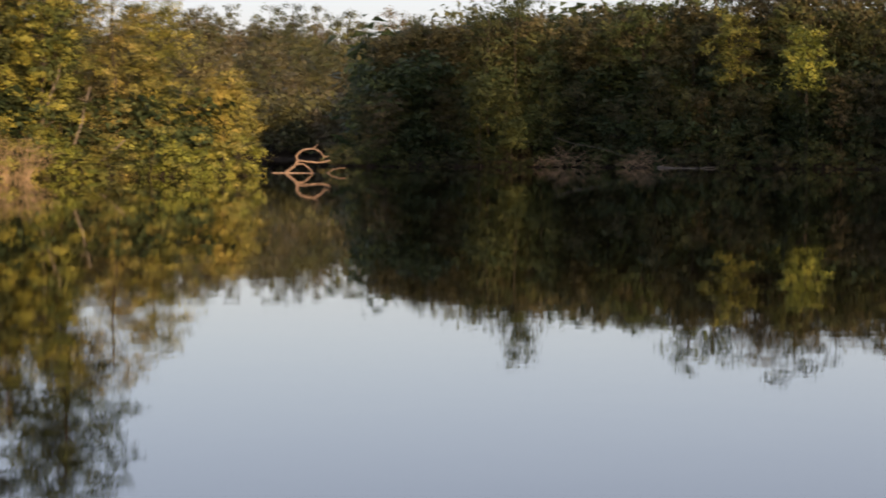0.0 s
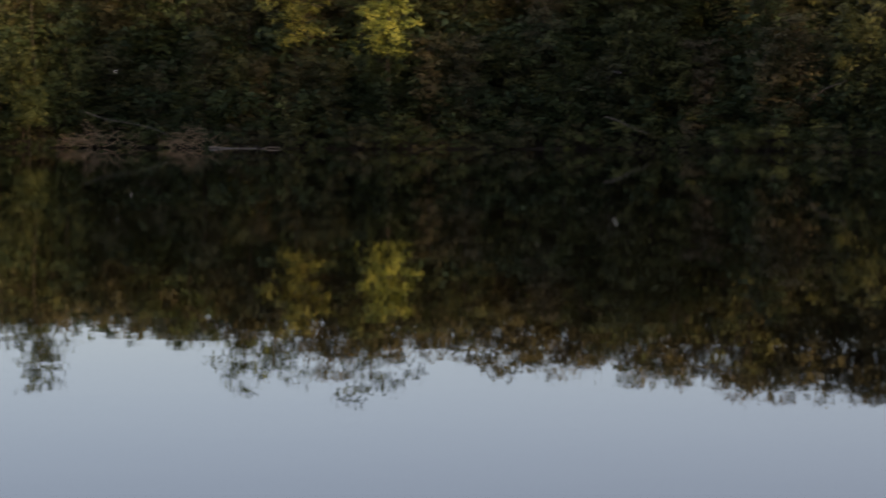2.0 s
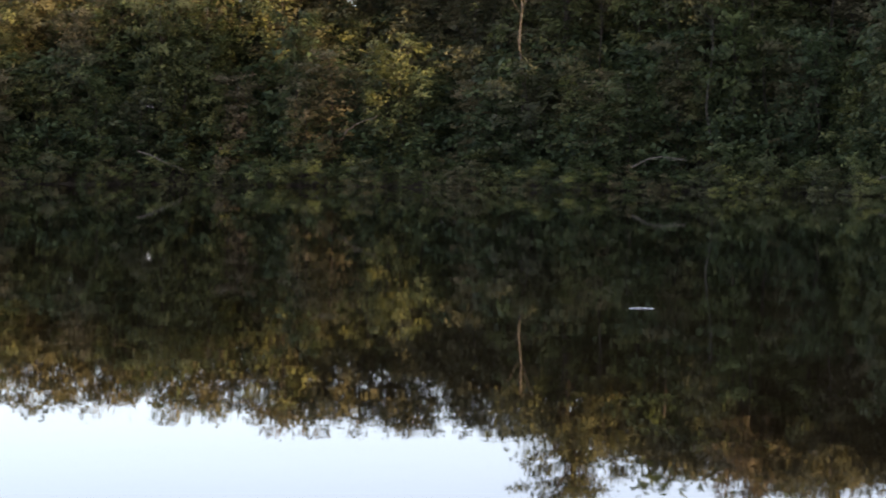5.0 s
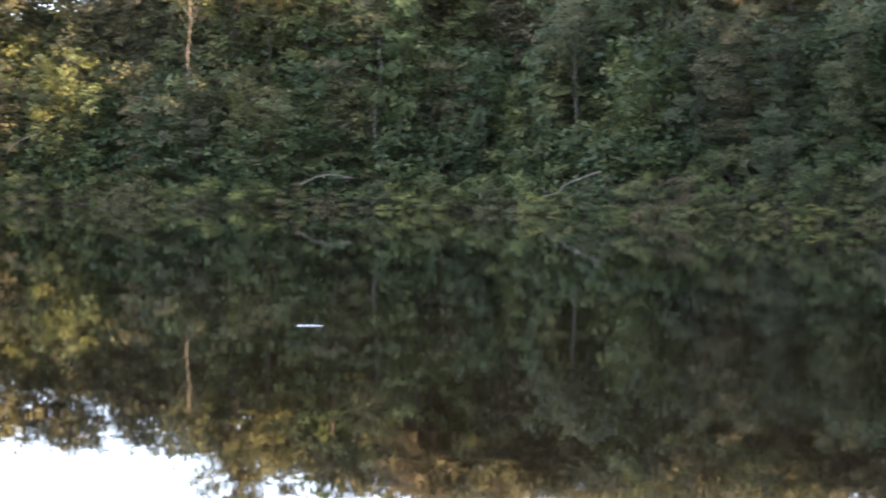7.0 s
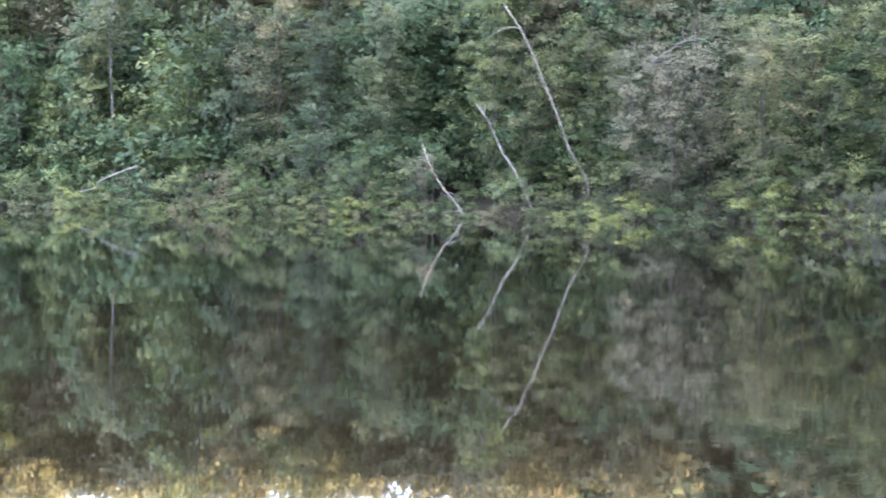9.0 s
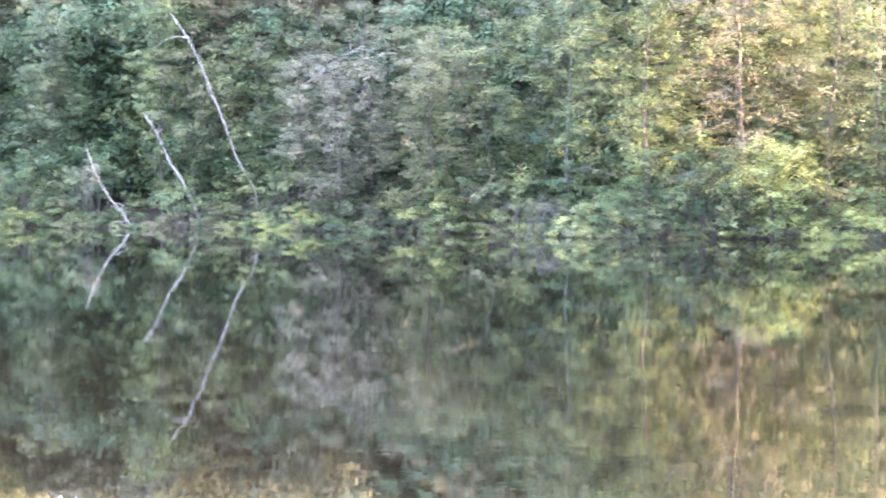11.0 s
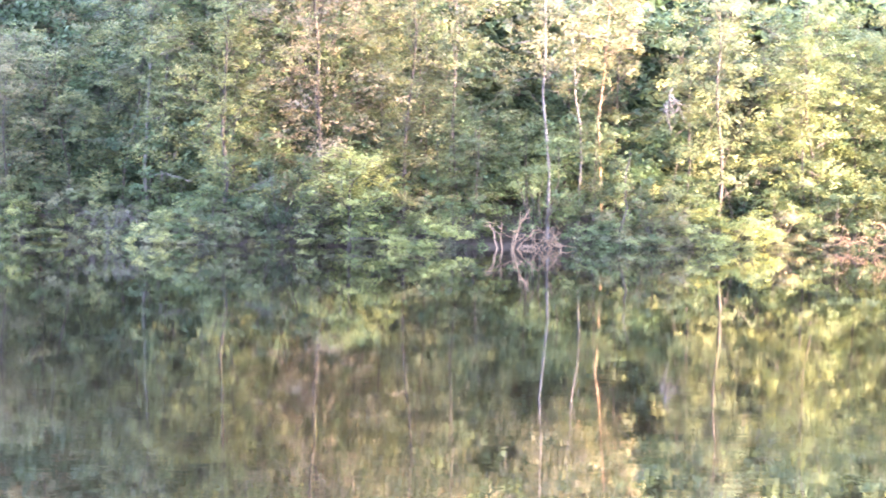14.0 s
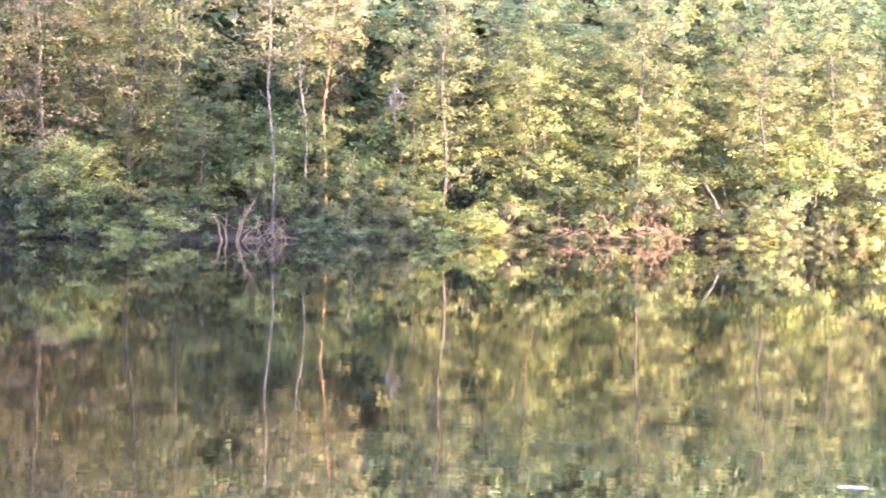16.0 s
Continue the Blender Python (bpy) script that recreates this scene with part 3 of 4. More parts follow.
# left-bank shrubs in the leaf colour brightened for sun
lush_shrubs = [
    make_shrub("lush_shrub", 138, 4.2, 2.4, 13, 34, 5, 0.20, LEAF_LUSH_SUNLIT, BARK, "lush yellow-green shrub over the water in low sun"),
    make_shrub("lush_shrub", 139, 3.4, 2.6, 13, 34, 5, 0.20, LEAF_LUSH_SUNLIT, BARK, "lush olive shrub spreading over the water in low sun"),
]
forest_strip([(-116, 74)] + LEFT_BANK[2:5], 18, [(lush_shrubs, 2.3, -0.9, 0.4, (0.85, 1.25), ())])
forest_strip([(-110, 82)] + LEFT_BANK[2:6], 2, [
    ([shrubs[3], shrubs[1]], 1.8, -1.0, 0.4, (0.5, 0.7), ()), (shrubs, 2.2, -0.5, 0.5, (0.8, 1.2), ()), (middle, 3.2, 4.0, 0.9, (0.8, 1.15), ()), (canopy, 4.0, 9, 1.2, (0.85, 1.0), ()), (canopy, 4.4, 15, 1.6, (0.85, 1.0), ()),
    (backing, 5, 20, 1.6, (0.85, 1.0), ())], swell=left_swell)
forest_strip([(-153, 236), (-148, 218), (-142, 207), (-132, 200)], 3, [(shrubs, 2.0, 0.3, 0.5, (0.9, 1.3), ()), (middle, 2.6, 3.5, 0.9, (0.7, 0.95), ()), (canopy, 3.6, 8.5, 1.2, (0.58, 0.75), ())])
forest_strip(FAR_HILL, 4, [(far_trees, 4.5, 4, 1.5, (0.5, 0.8), ())])


def hillside(seed):
    """The forest on the distant hill, in staggered rows up to its ridge, with undergrowth between the crowns."""
    rng = np.random.default_rng(seed)
    low = []
    for d in np.arange(424, 770, 15.5):
        for b in np.arange(-41.0, -28.5, math.degrees(11.5 / d)):
            q, w = radians(b) + rng.normal() * 3.2 / d, d + rng.normal() * 4.0
            x, y = 26 + w * math.sin(q), w * math.cos(q) - 42
            size = rng.uniform(0.65, 1.1) * (1.3 if rng.uniform() < 0.1 else 1.0)
            if shore_distance(x, y) <= 3:
                continue
            z = float(ground_height(x, y))
            low += [(x + rng.normal() * 4, y + rng.normal() * 4, z + rng.uniform(0.8, 6.5) * size) for _ in range(8)]
            plant(far_trees[(0, 2, 3, 0, 2)[rng.integers(5)]], x, y, size, rng.uniform(0, 6.28), rng.uniform(0.9, 1.15))
    v, f, n = leaf_cloud(rng, low, rng.uniform(1.8, 3.2, len(low)), 8, 5, 0.9, 0.2, 0.8)
    tagged(mesh_object("far_undergrowth", v, f, LEAF_HILL, normals=n), "dark olive undergrowth between the crowns on the hill", "undergrowth", kind="stuff")


hillside(9)
# Added ridge wood, out of view: shades the far bank, gaps let sun through.
forest_strip([(115.8, 28.9), (86, 0), (64, -24)], 5, [(backing, 4.6, 5, 1, (0.92, 1.08), [(83.2, 88.8), (98.6, 103.6)]), (backing, 4.6, 12, 1.5, (1.0, 1.14), [(84.7, 89.6), (98.6, 103.6)])])
thicket([(115.8, 28.9), (86, 0), (64, -24)], 210, 8.0, 4.0, 0.5, 20, 4, 2.6, 1.8, "dense thicket on an unseen ridge added to cast shade", [(83.4, 90.0), (98.6, 103.6)])
thicket([(100, 13.5), (95, 8.7)], 217, 8.0, 4.0, 0.5, 9, 5, 2.4, 1.8, "low thicket in a sun gap of the added unseen ridge")
# more unseen trees, added to dim the far bank and filter the sun
forest_strip([(76, -10), (65.5, -22.5)], 10, [(backing, 4.0, 6, 0.5, (1.45, 1.65), [(98.6, 103.6)]), (backing, 4.0, 11, 0.5, (1.45, 1.65), [(98.6, 103.6)])])
forest_strip([(127, 34), (119, 27.6)], 7, [(far_trees[1:2], 5.0, 0.5, 0.8, (0.95, 1.15), ())])
forest_strip([(115.8, 28.9), (105, 18)], 17, [(backing, 4.0, 8, 1, (1.18, 1.3), ())])
# unseen high crowns, added to shade the middle of the far bank
for seed, x, y in ((171, 118, 25.5), (172, 119.6, 27.0), (173, 121.2, 27.6)):
    plant(make_tree("tall_shore_tree", seed, 34, 3.4, 0.6, 20, 26, 5, 0.8, LEAF_GREEN, BARK, "very tall unseen tree with a high dense crown, added to cast shade", 0.35, 2.2, ""), x, y)
# small unseen trees, added to keep low sun off the near bank
plant(backing[0], 124.5, 31.5, 0.5)
plant(backing[1], 127, 32.5, 0.46)
plant(backing[0], 131, 24, 0.55)
plant(backing[1], 134, 25, 0.5)

thicket(FAR_REACH, 201, 3.6, 1.4, 0.2, 5.5, 3, 1.1, 0.50, "dense dark-green undergrowth just behind the shoreline shrubs")
thicket(NEAR_REACH, 211, 4.4, 1.4, 0.1, 5.5, 5, 1.0, 0.24, "dense green undergrowth just behind the nearest shrubs", HOLLOWS, sprays=18)
thicket(FAR_REACH, 202, 9.0, 2.0, 0.3, 11, 3, 1.6, 0.85, "deep green undergrowth and saplings between the bank trees")
thicket(NEAR_REACH, 212, 8.6, 2.0, 0.3, 12, 5, 1.4, 0.34, "deep green saplings and creepers between the leafy bank trees", [(11.1, 12.4), (29.9, 32.0)], sprays=22)
thicket([polar(28.6, 124), polar(33.4, 126)], 218, 6.0, 2.0, 0.3, 13, 12, 1.2, 0.26, "dark shaded foliage at the back of a glade", sprays=24)
thicket([polar(9.5, 150), polar(14, 146)], 219, 3.0, 2.5, 0.3, 13, 24, 1.5, 0.42, "dark thicket behind a hollow in the bank", sprays=11)
thicket(RIGHT_BANK, 203, 18.0, 3.0, 0.3, 15, 7, 2.0, 0.9, "shaded green thicket inside the forest", sprays=11)
thicket(RIGHT_BANK, 204, 29.0, 3.0, 0.3, 15, 6, 2.6, 1.9, "dark thicket deep inside the forest")
thicket([(38, 152), (50, 138), (62, 127), (84, 124), (104, 122)], 213, 0.0, 3.5, 0.3, 17, 8, 2.6, 1.4, "dark thicket behind the bend of the bank")
thicket(FAR_REACH, 214, 14.0, 2.5, 10.5, 18.0, 7, 1.8, 0.5, "leafy creepers knitting the tall crowns together", (), right_swell, 20, LEAF_OLIVE)
thicket([polar(a, d) for a, d in SHORE if -9 < a < 12], 216, 19.0, 2.5, 12.5, 18.8, 9, 1.9, 0.55, "sunlit leafy crowns closing the canopy", (), right_swell, 16, LEAF_OLIVE)
thicket([polar(a, d) for a, d in SHORE if 4 < a < 20], 215, 13.0, 2.5, 10.5, 18.5, 7, 1.7, 0.34, "leafy creepers knitting the crowns over the bend", (), right_swell, 26, LEAF_OLIVE)
thicket(LEFT_BANK[1:6], 205, 5.0, 3.0, 0.2, 5.5, 4, 1.7, 0.8, "dense green undergrowth along the sunlit bank")
thicket(LEFT_BANK[1:4], 206, 17.0, 3.0, 0.3, 15, 3, 2.2, 1.4, "shaded green thicket behind the sunlit bank")
thicket([(-153, 236), (-148, 218), (-142, 207), (-132, 200)], 207, 7.0, 4.0, 0.2, 12, 4, 1.8, 1.0, "dark green thicket at the wooded point")
thicket(FAR_HILL, 208, 10.0, 6.0, 0.2, 9, 5, 2.2, 0.9, "green thicket on the distant shore", leaf_mat=LEAF_HILL)

# ---- single trees that stand out ----
def stand(tree, az, back, turn=0.0, size=1.0):
    x, y = shore_at(az, back)
    plant(tree, x, y, size, turn)


def single(name, seed, az, back, height, spread, base, clumps, sprays, leaf, leaf_mat, bark_mat, label, trunk_r, clump_r, lean=0.0, turn=0.0, columns=False, droop=0.25):
    stand(make_tree(name, seed, height, spread, base, clumps, sprays, 5, leaf, leaf_mat, bark_mat, label, trunk_r, clump_r, "", lean, droop, columns), az, back, turn)


single("emergent_tree", 61, -4.8, 16, 30, 4.4, 0.60, 30, 60, 0.34, LEAF_OLIVE, BARK, "very tall pale-trunked tree with an airy crown over the forest", 0.38, 1.9)
single("emergent_tree", 62, -29.0, 7, 24.5, 2.0, 0.70, 12, 23, 0.410, LEAF_GREEN, BARK, "tall slender tree with a small narrow crown over the canopy", 0.1, 1.2)
# these two crowns have extra sun put into their leaf colour
single("sunlit_tree", 63, -20.7, 1.8, 16.5, 2.5, 0.50, 16, 40, 0.32, LEAF_LUSH_SUNLIT, BARK, "yellow-green tree whose rounded crown catches the low sun", 0.07, 1.5)
single("sunlit_tree", 64, -22.9, 4, 19, 2.6, 0.52, 14, 30, 0.369, LEAF_LUSH_SUNLIT, BARK, "yellow-green tree with a tall crown in evening sun", 0.08, 1.5)
single("olive_tree", 65, -30.2, -0.5, 11, 1.5, 0.58, 10, 40, 0.30, LEAF_YELLOW, BARK, "small olive-yellow tree at the end of the dark bank", 0.07, 1.1)
single("olive_tree", 66, -29.3, -1.2, 6.2, 1.3, 0.35, 9, 40, 0.28, LEAF_YELLOW, BARK, "short olive tree catching light beside the water", 0.06, 1.0)
single("pale_trunk_tree", 67, 32.15, 1.0, 17, 2.6, 0.45, 20, 44, 0.163, LEAF_OLIVE, BARK_PALE, "slender tree with a straight whitish trunk near the water", 0.08, 1.2, lean=-0.05)
single("pale_trunk_tree", 68, 32.9, 3.4, 13, 1.9, 0.55, 12, 40, 0.163, LEAF_OLIVE, BARK_PALE, "thin tree with a mottled whitish trunk", 0.090, 1.0)
single("pale_trunk_tree", 69, 29.95, 7.0, 18, 2.8, 0.62, 16, 40, 0.178, LEAF_OLIVE, BARK_PALE, "tall tree with a grey-white trunk beside a dark gap", 0.095, 1.3)
single("pale_trunk_tree", 70, 33.3, 4.0, 15, 2.4, 0.55, 16, 40, 0.163, LEAF_YELLOW, WOOD_RED, "tree with a crooked reddish-brown trunk and yellowish crown", 0.06, 1.2, lean=0.05)
single("pale_trunk_tree", 71, 22.4, 6.0, 15, 2.0, 0.66, 10, 23, 0.295, LEAF_GREEN, BARK_PALE, "tree with a thin pale trunk in a dark gap", 0.13, 1.2)
single("pale_trunk_tree", 72, 22.75, 6.4, 15, 2.0, 0.66, 10, 23, 0.295, LEAF_GREEN, BARK_PALE, "tree with a thin greyish trunk in a dark gap", 0.12, 1.2)
single("pale_trunk_tree", 73, -1.45, 5.0, 18, 2.2, 0.70, 10, 23, 0.344, LEAF_OLIVE, BARK_PALE, "tree with a thin whitish trunk above the shrubs", 0.11, 1.4, lean=-0.03)
single("pale_trunk_tree", 74, -6.05, 7.0, 21, 2.6, 0.80, 10, 23, 0.369, LEAF_OLIVE, BARK_PALE, "tall tree with a bright pale trunk above the canopy edge", 0.15, 1.4)
single("pale_trunk_tree", 75, 3.3, 7.0, 16, 2.2, 0.68, 10, 23, 0.344, LEAF_GREEN, BARK_PALE, "tree with a stout pale grey trunk among dense foliage", 0.12, 1.4)
single("spreading_tree", 76, 26.4, 3.0, 17, 4.6, 0.08, 44, 70, 0.140, LEAF_OLIVE, BARK, "large spreading tree with sunlit olive foliage down to the water", 0.13, 1.7)
single("spreading_tree", 77, 24.3, 3.2, 16, 4.2, 0.06, 42, 70, 0.140, LEAF_GREEN, BARK, "large dense green tree with foliage down to the water", 0.13, 1.7)
single("yellow_bush_tree", 78, 27.3, -0.6, 4.9, 2.4, 0.08, 22, 70, 0.13, LEAF_FRESH, BARK, "bushy yellow-green tree leaning over the water in sun", 0.11, 1.2)
single("spreading_tree", 86, 28.7, 3.0, 15, 3.2, 0.10, 34, 64, 0.140, LEAF_OLIVE, BARK, "tall leafy olive-green tree lit from one side", 0.11, 1.5)
single("grey_tree", 79, 16.8, 1.2, 9.8, 3.8, 0.12, 36, 80, 0.118, LEAF_GREY, BARK, "dusty grey half-bare tree with a pale twiggy crown", 0.14, 1.3)
single("olive_tree", 80, 19.2, 0.8, 10.5, 3.1, 0.10, 28, 60, 0.135, LEAF_OLIVE, BARK, "rounded olive-green tree beside the water", 0.09, 1.4)
for seed, az, back, height, spread in ((81, 36.2, 2.0, 15, 2.6), (82, 38.6, 2.2, 14, 2.8), (83, 41.0, 2.4, 15, 3.0), (84, 44.0, 2.0, 16, 3.0), (85, 45.6, 2.5, 15, 2.6)):
    single("sunlit_tree", seed, az, back, height, spread, 0.12, 27, 64, 0.135, LEAF_YELLOW, BARK, "yellow-green leafy tree in full evening sun on the bank", 0.11, 1.35)


# crowns that rise into the last sun
for seed, az, back, height, spread in ((181, -0.6, 11, 24.5, 2.8), (182, 1.4, 15, 23.0, 2.8), (183, 6.6, 10, 20.5, 2.6), (184, 8.4, 11, 20.0, 2.4), (185, 13.4, 9, 18.5, 2.4), (186, 16.4, 9, 17.5, 2.4), (187, -4.0, 12, 22.0, 2.6)):
    single("crown_tree", seed, az, back, height, spread, 0.66, 16, 40, 0.28, LEAF_OLIVE, BARK, "tall olive tree whose crown glows in the last sun", 0.14, 1.5)

# fresh yellow-green bushes at the waterline
for az, size in ((-11.5, 0.75), (-10.5, 0.9), (-5.5, 0.8), (-4.4, 0.65), (-0.9, 0.75), (2.6, 0.6), (9.3, 0.5), (15.8, 0.6), (19.4, 0.75), (23.0, 0.6)):
    plant(yellow_shrub, *shore_at(az, -1.2), size, az)

# low leafy trees under the glade
for kind, az, back, size in ((1, 30.3, 2.8, 0.6), (0, 31.6, 3.4, 0.58), (4, 33.2, 3.0, 0.62), (0, 29.4, 3.6, 0.6)):
    plant(near_middle[kind], *shore_at(az, back), size, az)


# ---- dead wood ----
def twigs(rng, line, r, count, reach, depth=1, droop=0.0, lift=0.25):
    """Side branches along a line, each with smaller ones of its own."""
    made = []
    for _ in range(count):
        i = rng.integers(1, len(line))
        a = line[i - 1] + (line[i] - line[i - 1]) * rng.uniform()
        d = unit(rng.normal(size=3) + (line[-1] - line[0]) / (np.linalg.norm(line[-1] - line[0]) + 1e-6) * 0.8)
        d[2] = d[2] * 0.7 + lift - droop
        b = a + unit(d) * reach * rng.uniform(0.4, 1.0)
        sub = wander(rng, a, b, 5, 0.1, 0.06 * (1 if droop <= 0 else -1))
        made.append(tube(sub, np.linspace(r, r * 0.3, 5), 4))
        if depth > 1:
            made += twigs(rng, sub, r * 0.55, max(2, count // 3), reach * 0.5, depth - 1, droop, lift)
    return made


def dead_limb(name, label, seed, start, end, r, count, reach, mat, sag=0.0, depth=1, droop=0.0, sway=0.05, category="branch", fork=None):
    """One bare limb with its side twigs, in one mesh."""
    rng = np.random.default_rng(seed)
    line = wander(rng, start, end, 8, sway, sag)
    parts = [tube(line, np.linspace(r, r * 0.45, 8), 6)] + twigs(rng, line, r * 0.4, count, reach, depth, droop)
    if fork is not None:
        parts.append(tube(wander(rng, line[-2], fork, 6, 0.04, -0.16), np.linspace(r * 0.45, r * 0.2, 6), 5))
    v, f = join(parts)
    return tagged(mesh_object(name, v, f, mat, smooth=True), label, category)


def on_shore(az, back, z):
    x, y = shore_at(az, back)
    return np.array([x, y, z])


def brush_tangle(name, label, seed, az, back, width, height, stems, r, mat):
    """Dead brush fallen along the waterline: crooked stems lying nearly level under a low dome."""
    rng = np.random.default_rng(seed)
    foot = on_shore(az, back, 0.0)
    ahead = unit(np.array([foot[0], foot[1], 0.0]))
    side = np.array([ahead[1], -ahead[0], 0.0])
    made = []
    for _ in range(stems):
        u, z = rng.uniform(-0.35, 0.35), rng.uniform(0.0, 0.55)
        w = np.clip(u + rng.choice([-1, 1]) * rng.uniform(0.12, 0.4), -0.5, 0.5)
        dome = math.sqrt(max(0.0, 1 - (2 * w) ** 2)) * 0.9 + 0.1
        a = foot + side * u * width + ahead * rng.uniform(-0.4, 1.2) + np.array([0, 0, z * height * 0.6 - 0.15])
        b = foot + side * w * width + ahead * rng.uniform(-1.2, 0.4) + np.array([0, 0, height * dome * rng.uniform(0.1, 1.0)])
        line = wander(rng, a, b, 7, 0.13, -0.1)
        made.append(tube(line, np.linspace(r * rng.uniform(0.6, 1.3), r * 0.3, 7), 4))
        made += twigs(rng, line, r * 0.45, 5, 0.22 * width * 0.5, 1, 0.1, 0.12)
    v, f = join(made)
    return tagged(mesh_object(name, v, f, mat, smooth=True), label, "dead bush")


def bare_bush(name, label, seed, place, width, height, stems, r, mat, droop=0.0, lean=(0, 0)):
    """A leafless bush: crooked stems that spread from the foot, with twigs on them."""
    rng = np.random.default_rng(seed)
    made = []
    for _ in range(stems):
        t, q = rng.uniform(0, 6.28), rng.uniform(0.2, 1)
        foot = np.array([place[0] + math.cos(t) * width * 0.12, place[1] + math.sin(t) * width * 0.12, place[2] - 0.4])
        tip = np.array([place[0] + math.cos(t) * width * 0.5 * q + lean[0], place[1] + math.sin(t) * width * 0.5 * q + lean[1], place[2] + height * rng.uniform(0.35, 1.0) * (1 - 0.4 * q * (droop > 0))])
        line = wander(rng, foot, tip, 6, 0.08, -0.12)
        if droop > 0.6:
            tip[2] = place[2] + height * rng.uniform(0.02, 0.4)
            f = np.linspace(0, 1, 8)[:, None]
            top = foot * 0.55 + tip * 0.45 + np.array([0, 0, height * rng.uniform(1.0, 1.7)])
            line = foot * (1 - f) ** 2 + top * 2 * f * (1 - f) + tip * f ** 2 + rng.normal(size=(8, 3)) * 0.03
        made.append(tube(line, np.linspace(r, r * 0.3, len(line)), 4))
        made += twigs(rng, line[2:], r * 0.45, 5, height * 0.35, 1, droop)
    v, f = join(made)
    return tagged(mesh_object(name, v, f, mat, smooth=True), label, "dead bush")


def weeping_bush(name, label, seed, place, reach, height, limbs, r, mat):
    """A leafless bush whose limbs rise together, arch over and hang down on all sides, with hanging twigs."""
    rng = np.random.default_rng(seed)
    made = []
    for _ in range(limbs):
        t, q = rng.uniform(0, 6.28), rng.uniform(0.2, 1.0)
        out = np.array([math.cos(t), math.sin(t), 0.0])
        foot = place + out * 0.3 * reach * rng.uniform() + np.array([0, 0, -0.4])
        crest = place + out * reach * q * 0.7 + np.array([0, 0, height * rng.uniform(0.7, 1.2)])
        tip = place + out * reach * q * 1.1 + np.array([0, 0, height * rng.uniform(0.02, 0.4)])
        f = np.linspace(0, 1, 9)[:, None]
        line = foot * (1 - f) ** 3 + (foot + np.array([0, 0, height])) * 3 * f * (1 - f) ** 2 + crest * 3 * f ** 2 * (1 - f) + tip * f ** 3 + rng.normal(size=(9, 3)) * 0.04
        made.append(tube(line, np.linspace(r, r * 0.35, 9), 4))
        made += twigs(rng, line[3:], r * 0.5, 5, height * 0.35, 1, 0.6, 0.1)
    v, f = join(made)
    return tagged(mesh_object(name, v, f, mat, smooth=True), label, "dead bush")


# the forked driftwood standing out of the water by the left-hand point
RIGHT_OF_LOG = np.array([0.82, 0.57, 0.0])


def driftwood():
    rng = np.random.default_rng(90)
    at = np.array([-101.2, 141.6, 0.0])

    def p(side, z):
        return at + RIGHT_OF_LOG * side + np.array([0, 0, z])

    def bent(points, r0, r1):
        pts = np.array(points)
        f = np.linspace(0, len(pts) - 1, 14)
        line = np.stack([np.interp(f, np.arange(len(pts)), pts[:, k]) for k in range(3)], 1)
        line[1:-1] = (line[:-2] + line[1:-1] * 2 + line[2:]) / 4
        return tube(line + rng.normal(size=line.shape) * 0.02, np.linspace(r0, r1, 14), 7)

    parts = [bent([p(-2.2, -0.2), p(-1.5, 0.35), p(-1.0, 0.75), p(-0.8, 1.2)], 0.15, 0.12),
             bent([p(-0.8, 1.2), p(-0.95, 1.55), p(-0.6, 2.05), p(0.0, 2.3), p(0.7, 2.35), p(1.3, 2.1), p(1.6, 1.7), p(1.75, 1.45)], 0.12, 0.06),
             bent([p(-0.8, 1.2), p(-0.2, 1.12), p(1.0, 1.0), p(1.6, 1.05), p(2.3, 1.25)], 0.12, 0.07),
             bent([p(-0.9, 0.9), p(-0.2, 0.85), p(0.4, 0.4), p(0.7, -0.2)], 0.09, 0.06),
             bent([p(0.7, 2.35), p(1.0, 2.6), p(1.15, 2.75)], 0.06, 0.03), bent([p(1.7, 1.5), p(2.2, 1.65)], 0.06, 0.03),
             bent([p(2.0, -0.05), p(2.5, 0.3), p(3.2, 0.5), p(3.8, 0.5)], 0.05, 0.03), bent([p(-3.2, -0.02), p(-1.0, 0.03), p(1.0, -0.05)], 0.1, 0.06)]
    v, f = join(parts)
    tagged(mesh_object("driftwood", v, f, WOOD_DRIFT, smooth=True), "looped reddish driftwood branch standing out of the calm water", "driftwood")


driftwood()
brush_tangle("dead_bush", "tangle of reddish-brown dead branches fallen in the water", 91, -27.6, -2.5, 9.0, 3.2, 34, 0.045, WOOD_BROWN)
brush_tangle("dead_bush", "spreading brown dead branches at the dark waterline", 92, -25.3, -2.5, 8.0, 2.6, 34, 0.045, WOOD_BROWN)
dead_limb("fallen_branch", "long bleached branch slanting down from a fallen crown", 93, on_shore(-28.0, -2, 3.6), on_shore(-26.0, -2.6, 1.2), 0.05, 10, 1.0, WOOD_DEAD)
dead_limb("floating_log", "pale log lying in the water against the bank", 94, on_shore(-25.0, -3, 0.1), on_shore(-23.3, -3, 0.12), 0.14, 2, 0.8, WOOD_DEAD, category="log")
dead_limb("fallen_branch", "thin pale branch slanting over the shaded shrubs", 95, on_shore(-15.4, -2.2, 3.1), on_shore(-14.3, -2.6, 1.4), 0.07, 5, 1.0, WOOD_DEAD)
dead_limb("fallen_branch", "grey branch among dark shoreline shrubs", 96, on_shore(-10.4, -1.6, 4.6), on_shore(-9.6, -2, 6.2), 0.06, 5, 1.2, WOOD_DEAD)
